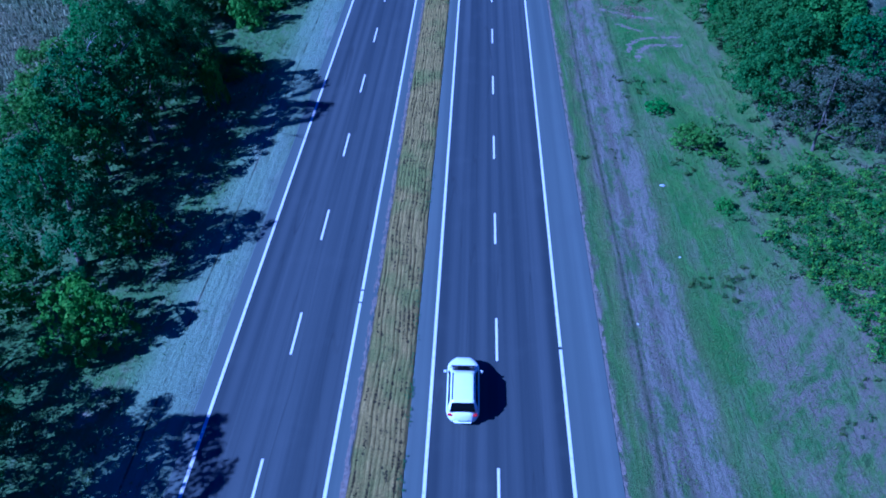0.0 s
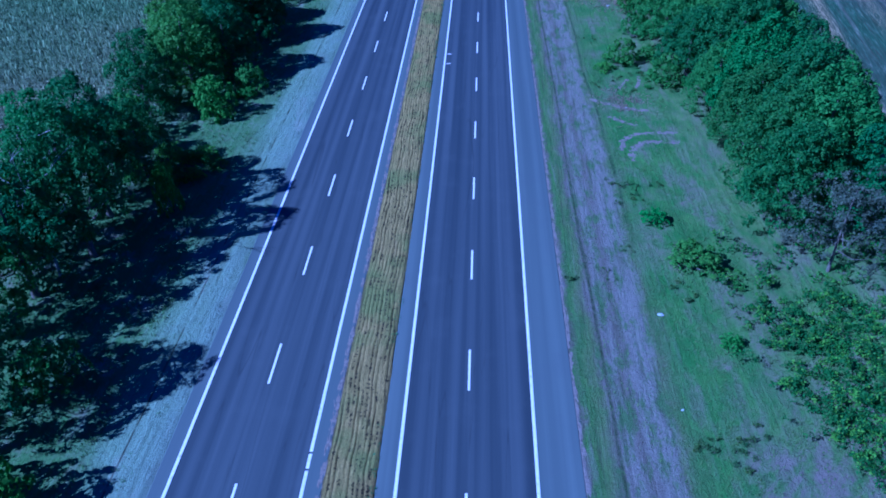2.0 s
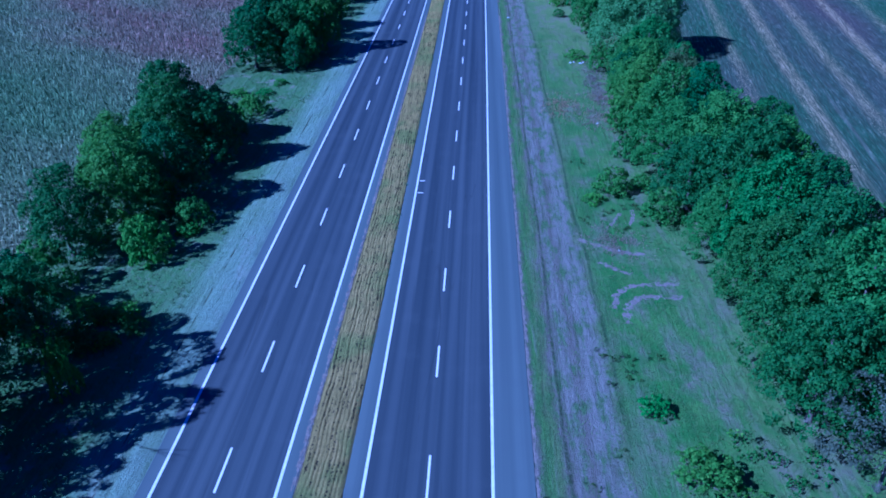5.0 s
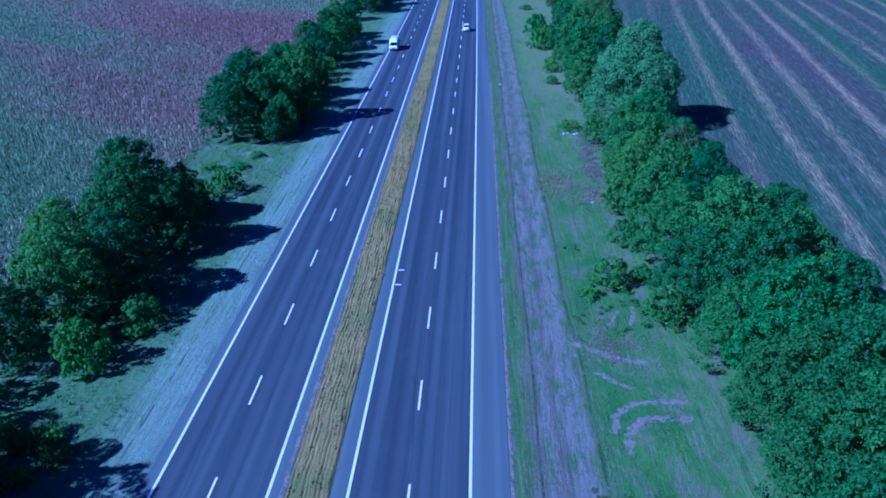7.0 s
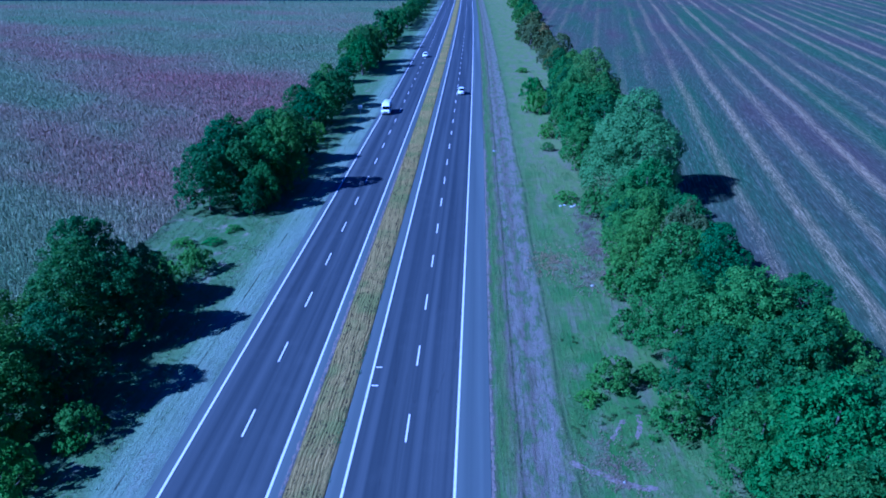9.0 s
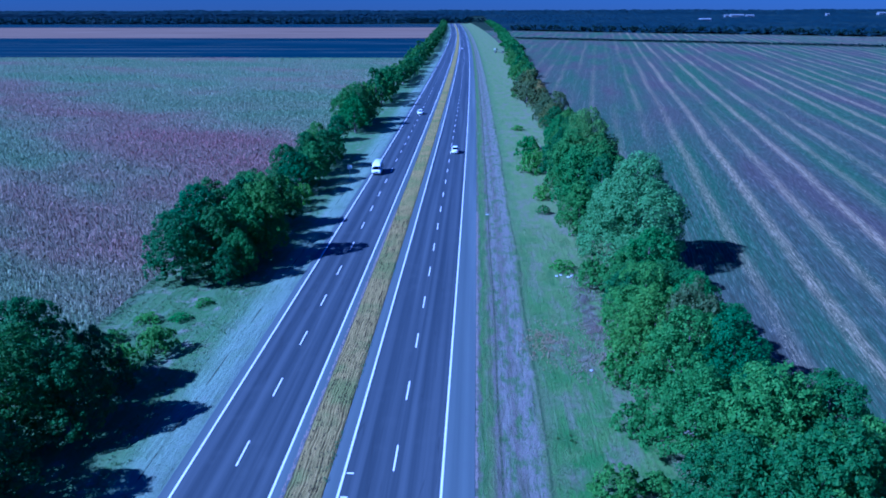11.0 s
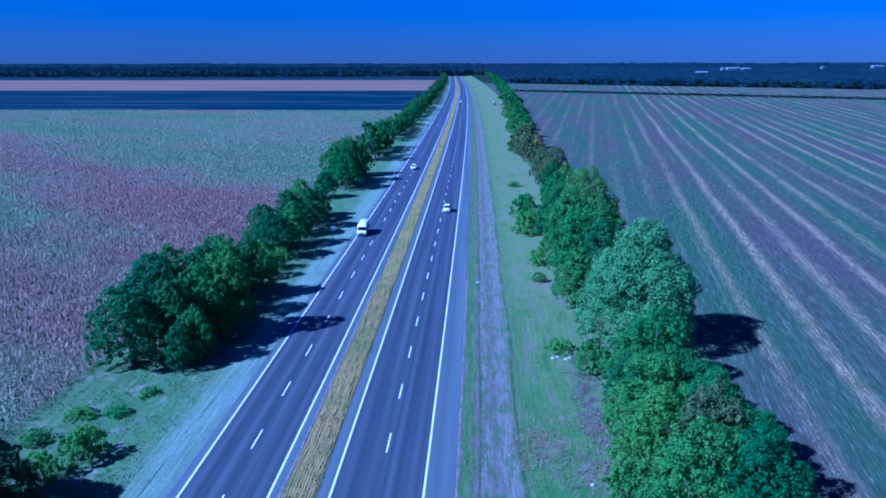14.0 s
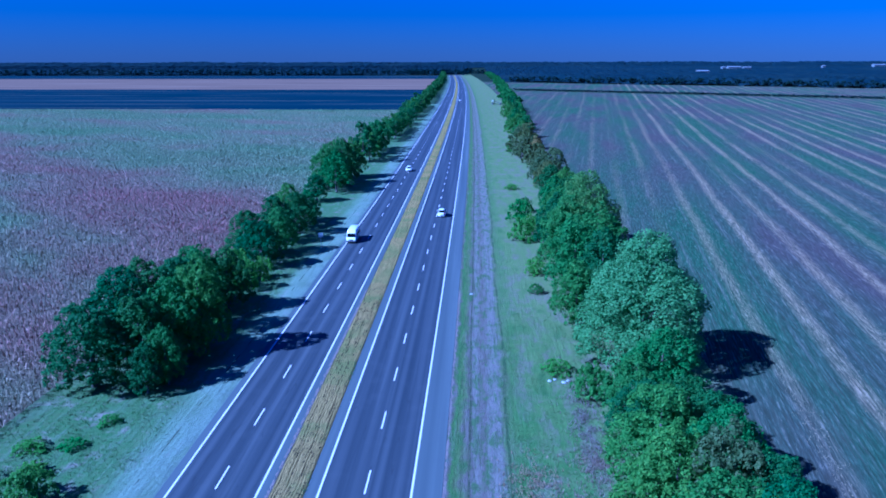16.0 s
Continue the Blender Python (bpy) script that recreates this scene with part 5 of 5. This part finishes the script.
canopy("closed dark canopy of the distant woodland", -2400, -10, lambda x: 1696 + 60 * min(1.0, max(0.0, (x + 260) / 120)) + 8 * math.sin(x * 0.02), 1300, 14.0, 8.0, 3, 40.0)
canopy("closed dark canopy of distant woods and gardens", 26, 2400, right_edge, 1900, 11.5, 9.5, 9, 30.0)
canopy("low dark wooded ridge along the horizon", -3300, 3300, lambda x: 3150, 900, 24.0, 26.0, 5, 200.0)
forest = []
for i in range(210):
    x = 64 + i * 3.1 + rng.normal(0, 1.5)
    forest.append((x, right_edge(x) + rng.uniform(-9, 4), rng.uniform(5, 11), rng.uniform(3, 5.5)))
end = []
for i in range(90):
    x = -150 + i * 2.0
    end.append((x + rng.normal(0, 2.0), 1728 + rng.uniform(0, 22) + max(0.0, 12 - abs(x - bend(1720)) * 0.5), rng.uniform(9, 15), rng.uniform(4.0, 6.0)))
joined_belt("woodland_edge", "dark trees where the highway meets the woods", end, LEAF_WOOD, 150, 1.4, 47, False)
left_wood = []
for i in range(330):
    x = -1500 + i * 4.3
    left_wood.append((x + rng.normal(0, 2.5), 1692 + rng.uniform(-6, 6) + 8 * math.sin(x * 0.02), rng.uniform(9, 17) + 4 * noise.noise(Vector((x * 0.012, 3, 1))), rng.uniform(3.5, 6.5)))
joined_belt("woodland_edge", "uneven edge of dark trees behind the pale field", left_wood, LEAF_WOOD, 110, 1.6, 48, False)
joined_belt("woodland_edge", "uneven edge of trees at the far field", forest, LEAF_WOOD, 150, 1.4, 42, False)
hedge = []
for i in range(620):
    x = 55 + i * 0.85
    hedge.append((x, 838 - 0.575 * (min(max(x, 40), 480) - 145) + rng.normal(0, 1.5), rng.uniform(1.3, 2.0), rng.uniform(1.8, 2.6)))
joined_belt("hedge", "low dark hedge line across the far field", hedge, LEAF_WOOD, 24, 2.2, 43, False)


def far_building(x, y, w, d, h):
    top = tagged(new("far_building"), "long pale low building among distant trees", "building", "distant buildings")
    part("wall", box_bm(-w / 2, w / 2, 0, d, 0, h), WALL_PALE, top, "pale wall")
    bm = bmesh.new()
    q = [bm.verts.new(p) for p in ((-w / 2 - 1, -1, h), (w / 2 + 1, -1, h), (w / 2 + 1, d + 1, h), (-w / 2 - 1, d + 1, h), (-w / 2 - 1, d / 2, h + d * 0.16), (w / 2 + 1, d / 2, h + d * 0.16))]
    for f in ((0, 1, 5, 4), (2, 3, 4, 5), (0, 4, 3), (1, 2, 5), (3, 2, 1, 0)):
        bm.faces.new([q[i] for i in f])
    part("roof", bm, ROOF_GREY, top, "grey sheet roof")
    for i in range(max(2, int(w / 9))):
        a = -w / 2 + 4 + i * 9
        part("window", box_bm(a, a + 4, -0.15, 0.05, h * 0.45, h * 0.75), GLASS_DARK, top, "dark window")
    top.matrix_basis = pose(x, y, 0, 0, 0, 6)


for fx, fy, fw, fd, fh in ((700, 2050, 34, 14, 14), (745, 2080, 20, 12, 13), (665, 2030, 8, 10, 14), (470, 1560, 22, 12, 11), (1400, 2650, 40, 16, 15), (1480, 2700, 34, 16, 16), (1560, 2700, 40, 16, 15), (1050, 2300, 9, 9, 15)):
    far_building(fx, fy, fw, fd, fh)

# ---- crops and grass ----
def blades(rng, at, height, width, leaves, spread, lift=0.0):
    """Bent leaf blades (two quads each) standing round places on the ground."""
    n = len(at) * leaves
    p = np.repeat(at, leaves, 0)
    a = rng.uniform(0, 2 * math.pi, n)
    out = np.stack([np.cos(a), np.sin(a), np.zeros(n)], 1)
    side = np.stack([-np.sin(a), np.cos(a), np.zeros(n)], 1)
    h = (height * rng.uniform(0.6, 1.15, n))[:, None]
    w = (width * rng.uniform(0.7, 1.3, n))[:, None]
    z = np.array([0, 0, 1.0])
    base = p + z * h * lift * rng.uniform(0.2, 1.0, (n, 1))
    s = (spread * rng.uniform(0.5, 1.3, n))[:, None]
    mid = base + out * s * 0.5 + z * h * (1 - lift * 0.5) * 0.8
    tip = base + out * s * 1.25 + z * h * (0.75 - lift * 0.35)
    v = np.stack([base - side * w * 0.3, base + side * w * 0.3, mid + side * w * 0.5, mid - side * w * 0.5, tip], 1).reshape(-1, 3)
    o = np.arange(n)[:, None] * 5
    return v, np.concatenate([o + np.array([0, 1, 2]), o + np.array([0, 2, 3]), o + np.array([3, 2, 4])])


def scatter(name, label, category, at, material, height, width, leaves, spread, seed, lift=0.0):
    rng = np.random.default_rng(seed)
    v, f = blades(rng, at, height, width, leaves, spread, lift)
    tagged(new(name, raw_mesh(name, v, f, material)), label, category, "", "stuff")


def field_places(rng, x0, x1, y0, y1, dx, dy, jit):
    gx, gy = np.meshgrid(np.arange(x0, x1, dx), np.arange(y0, y1, dy))
    p = np.stack([gx.ravel(), gy.ravel(), np.zeros(gx.size)], 1)
    p[:, :2] += rng.normal(0, jit, (len(p), 2))
    return p


rng = np.random.default_rng(8)
def blend(p, y0, y1, rising):
    """Thins places out evenly between two distances, so that one stand passes into the next."""
    f = np.clip((p[:, 1] - y0) / (y1 - y0), 0, 1)
    return p[rng.uniform(0, 1, len(p)) < (f if rising else 1 - f)]


near = field_places(rng, -150, -32.2, 50, 240, 0.78, 0.68, 0.09)
near = blend(near[near[:, 0] > -44 - (near[:, 1] - 55) * 0.56], 130, 235, False)
scatter("maize", "drying maize plants in dense rows", "crop", near, LEAF_MAIZE, 1.1, 0.11, 4, 0.42, 51, 0.5)
mid = blend(blend(field_places(rng, -240, -32.4, 130, 390, 1.25, 1.0, 0.3), 130, 235, True), 300, 385, False)
far = blend(field_places(rng, -330, -33, 300, 556, 1.9, 1.6, 0.7), 300, 385, True)
mid = np.concatenate([mid, far])
mid = mid[mid[:, 0] > -44 - (mid[:, 1] - 55) * 0.60]
scatter("maize", "drying maize plants in dense rows", "crop", mid, LEAF_MAIZE, 0.85, 0.17, 3, 0.44, 52, 0.5)


def tufts(seed, count, x0, x1, y0, y1, keep):
    """Places on a verge, thinning out softly from patch to patch."""
    rng = np.random.default_rng(seed)
    p = np.stack([rng.uniform(x0, x1, count), y0 + (y1 - y0) * rng.uniform(0, 1, count) ** 1.25, np.zeros(count)], 1)
    d = np.array([noise.noise(Vector((q[0] * 0.5, q[1] * 0.3, seed))) + 0.6 * noise.noise(Vector((q[0] * 1.7, q[1] * 1.3, seed))) for q in p])
    return p[d + rng.normal(0, 0.3, count) > keep]


scatter("verge_grass", "thin green and straw-coloured grass on the verge", "grass", tufts(3, 34000, 15.2, 27.0, 12, 150, 0.1), LEAF_GRASS, 0.11, 0.035, 2, 0.10, 61)
scatter("verge_grass", "thin green and straw-coloured grass on the verge", "grass", tufts(4, 9000, 10.2, 15.5, 12, 150, 0.35), LEAF_GRASS, 0.10, 0.04, 2, 0.10, 62)
scatter("verge_grass", "dry grass under and between the roadside trees", "grass", tufts(5, 34000, -32.6, -17.0, 12, 175, 0.1), LEAF_GRASS, 0.22, 0.05, 2, 0.17, 63)
scatter("verge_grass", "sparse grass on the gravel shoulder", "grass", tufts(6, 3000, -17.2, -14.2, 12, 150, 0.35), LEAF_GRASS, 0.10, 0.04, 2, 0.10, 64)


def furrow_weeds(count):
    """Dead stalks and clods in broken lines along the furrows of the median."""
    rng = np.random.default_rng(4)
    ph = rng.uniform(0, 6.28, 12)
    row = rng.integers(-14, -4, count)
    y = 2 + 158 * rng.uniform(0, 1, count) ** 1.2
    run = np.array([noise.noise(Vector((r * 3.7, v * 0.35, 1))) + 0.8 * noise.noise(Vector((r * 5.1, v * 1.4, 2))) for r, v in zip(row, y)])
    sway = 0.10 * np.sin(y * 0.21 + ph[0]) + 0.06 * np.sin(y * 0.83 + ph[1])
    x = (row + 0.5) * 0.27 - sway + rng.normal(0, 0.03, count)
    keep = (run > 0.12) & (x > -3.7) & (x < -1.3)
    return np.stack([x, y, np.full(count, 0.06)], 1)[keep]


scatter("median_weeds", "dark dead weeds in broken furrow lines", "grass", furrow_weeds(12000), LEAF_DEAD, 0.09, 0.075, 3, 0.07, 65)
scatter("median_weeds", "green tufts along the edge of the median", "grass", tufts(8, 3000, -1.45, -1.0, 2, 150, 0.40) + np.array([0, 0, 0.03]), LEAF_GRASS, 0.10, 0.05, 3, 0.09, 66)


def drift(seed, count, cx, cy, sx, sy):
    """Places thinning out softly round a spot."""
    rng = np.random.default_rng(seed)
    p = np.stack([rng.normal(cx, sx, count), rng.normal(cy, sy, count), np.zeros(count)], 1)
    d = np.array([noise.noise(Vector((v[0] * 0.9, v[1] * 0.6, seed))) for v in p])
    return p[d + rng.normal(0, 0.15, count) > -0.05]


scatter("dry_weeds", "tall dry reddish weeds at the edge of trees", "grass", drift(15, 1500, 23.2, 118.5, 1.0, 5.0), LEAF_DRY, 0.40, 0.035, 3, 0.15, 67)
for i, (wx, wy, wn, ws) in enumerate(((23.2, 112.0, 700, 1.0), (23.4, 104.0, 700, 1.1), (17.4, 109.0, 600, 1.4), (20.4, 105.0, 500, 1.2))):
    scatter("dry_weeds", "tall dry reddish weeds in thin grass", "grass", drift(30 + i, wn, wx, wy, ws, ws * 1.6), LEAF_DRY, 0.34, 0.035, 3, 0.15, 80 + i)
scatter("dry_weeds", "dry reddish weeds among bare wheel tracks", "grass", drift(16, 900, 18.8, 73.8, 1.3, 1.6), LEAF_DRY, 0.20, 0.03, 3, 0.12, 68)


def straw():
    """Loose straw along the pale bands of the mown field."""
    rng = np.random.default_rng(12)
    n = 26000
    y = 90 + 170 * rng.uniform(0, 1, n) ** 1.4
    row = rng.integers(0, 11, n)
    x = 24.2 + row * (6.9 + 0.0036 * y) + 0.17 * y + rng.normal(0, 0.6, n)
    p = np.stack([x, y, np.full(n, 0.06)], 1)
    p = p[x > 40]
    v, f = leaf_quads(rng, p, np.tile(np.array([0, 0, 1.2]), (len(p), 1)), 0.085)
    tagged(new("loose_straw", raw_mesh("loose_straw", v, f, LEAF_STRAW)), "pale loose straw left in bands on stubble", "straw", "", "stuff")


def soil_track(seed, way, width, step=0.14, floor=0.0):
    """A worn wheel track: a thin skin of bare soil with ragged edges that thins out here and there."""
    rng = np.random.default_rng(seed)
    way = [Vector(p) for p in way]
    line = []
    for i, (a, b) in enumerate(zip(way, way[1:])):
        p0, p3 = way[max(i - 1, 0)], way[min(i + 2, len(way) - 1)]
        n = max(2, int((b - a).length / step))
        for k in range(n):
            t = k / n
            line.append(0.5 * (2 * a + (b - p0) * t + (2 * p0 - 5 * a + 4 * b - p3) * t * t + (3 * a - p0 - 3 * b + p3) * t ** 3))
    verts, faces = [], []
    cols = 17
    for i, c in enumerate(line):
        d = (line[min(i + 1, len(line) - 1)] - line[max(i - 1, 0)]).normalized()
        s = Vector((-d.y, d.x, 0))
        taper = min(1.0, 0.25 + i * 0.12, 0.25 + (len(line) - i) * 0.10)
        for j in range(cols):
            u = (j / (cols - 1) - 0.5) * width * 1.5
            q = c + s * (u + rng.normal(0, 0.03)) + d * rng.normal(0, 0.05)
            cover = 0.38 * taper - (abs(u) / width) ** 2 * 1.7 + 0.8 * noise.noise(Vector((q.x * 1.9, q.y * 1.9, seed))) + 1.0 * noise.noise(Vector((q.x * 8, q.y * 8, seed)))
            verts.append((q.x, q.y, floor + (0.004 + 0.012 * min(1.0, cover) if cover > 0 else -0.02)))
        if i:
            o = (i - 1) * cols
            faces += [(o + j, o + j + 1, o + cols + j + 1, o + cols + j) for j in range(cols - 1)]
    tagged(new("wheel_track", raw_mesh("wheel_track", verts, faces, SOIL)), "ragged wheel track of pale bare soil", "track", "wheel tracks", "structure")


soil_track(1, [(17.2, 63.6, 0), (17.5, 65.2, 0), (18.4, 66.4, 0), (20.0, 67.0, 0), (23.2, 67.3, 0)], 0.55)
soil_track(2, [(18.0, 61.8, 0), (18.2, 63.6, 0), (19.0, 64.8, 0), (20.5, 65.4, 0), (23.0, 65.4, 0)], 0.6)
soil_track(3, [(15.6, 74.4, 0), (17.0, 73.4, 0), (19.0, 72.3, 0), (21.4, 71.8, 0)], 0.7)
soil_track(4, [(16.8, 70.6, 0), (18.0, 69.6, 0), (19.6, 68.6, 0)], 0.5)
soil_track(5, [(18.4, 76.0, 0), (19.2, 77.6, 0), (20.4, 79.6, 0)], 0.4)
soil_track(11, [(10.05, -12, 0), (10.05, 60, 0), (10.05, 160, 0)], 0.32, 0.25)
soil_track(13, [(-4.06, -12, 0), (-4.06, 60, 0), (-4.06, 160, 0)], 0.26, 0.25, ROAD_Z)
soil_track(6, [(20.8, 77.0, 0), (21.3, 78.6, 0), (21.6, 80.2, 0)], 0.4)
straw()
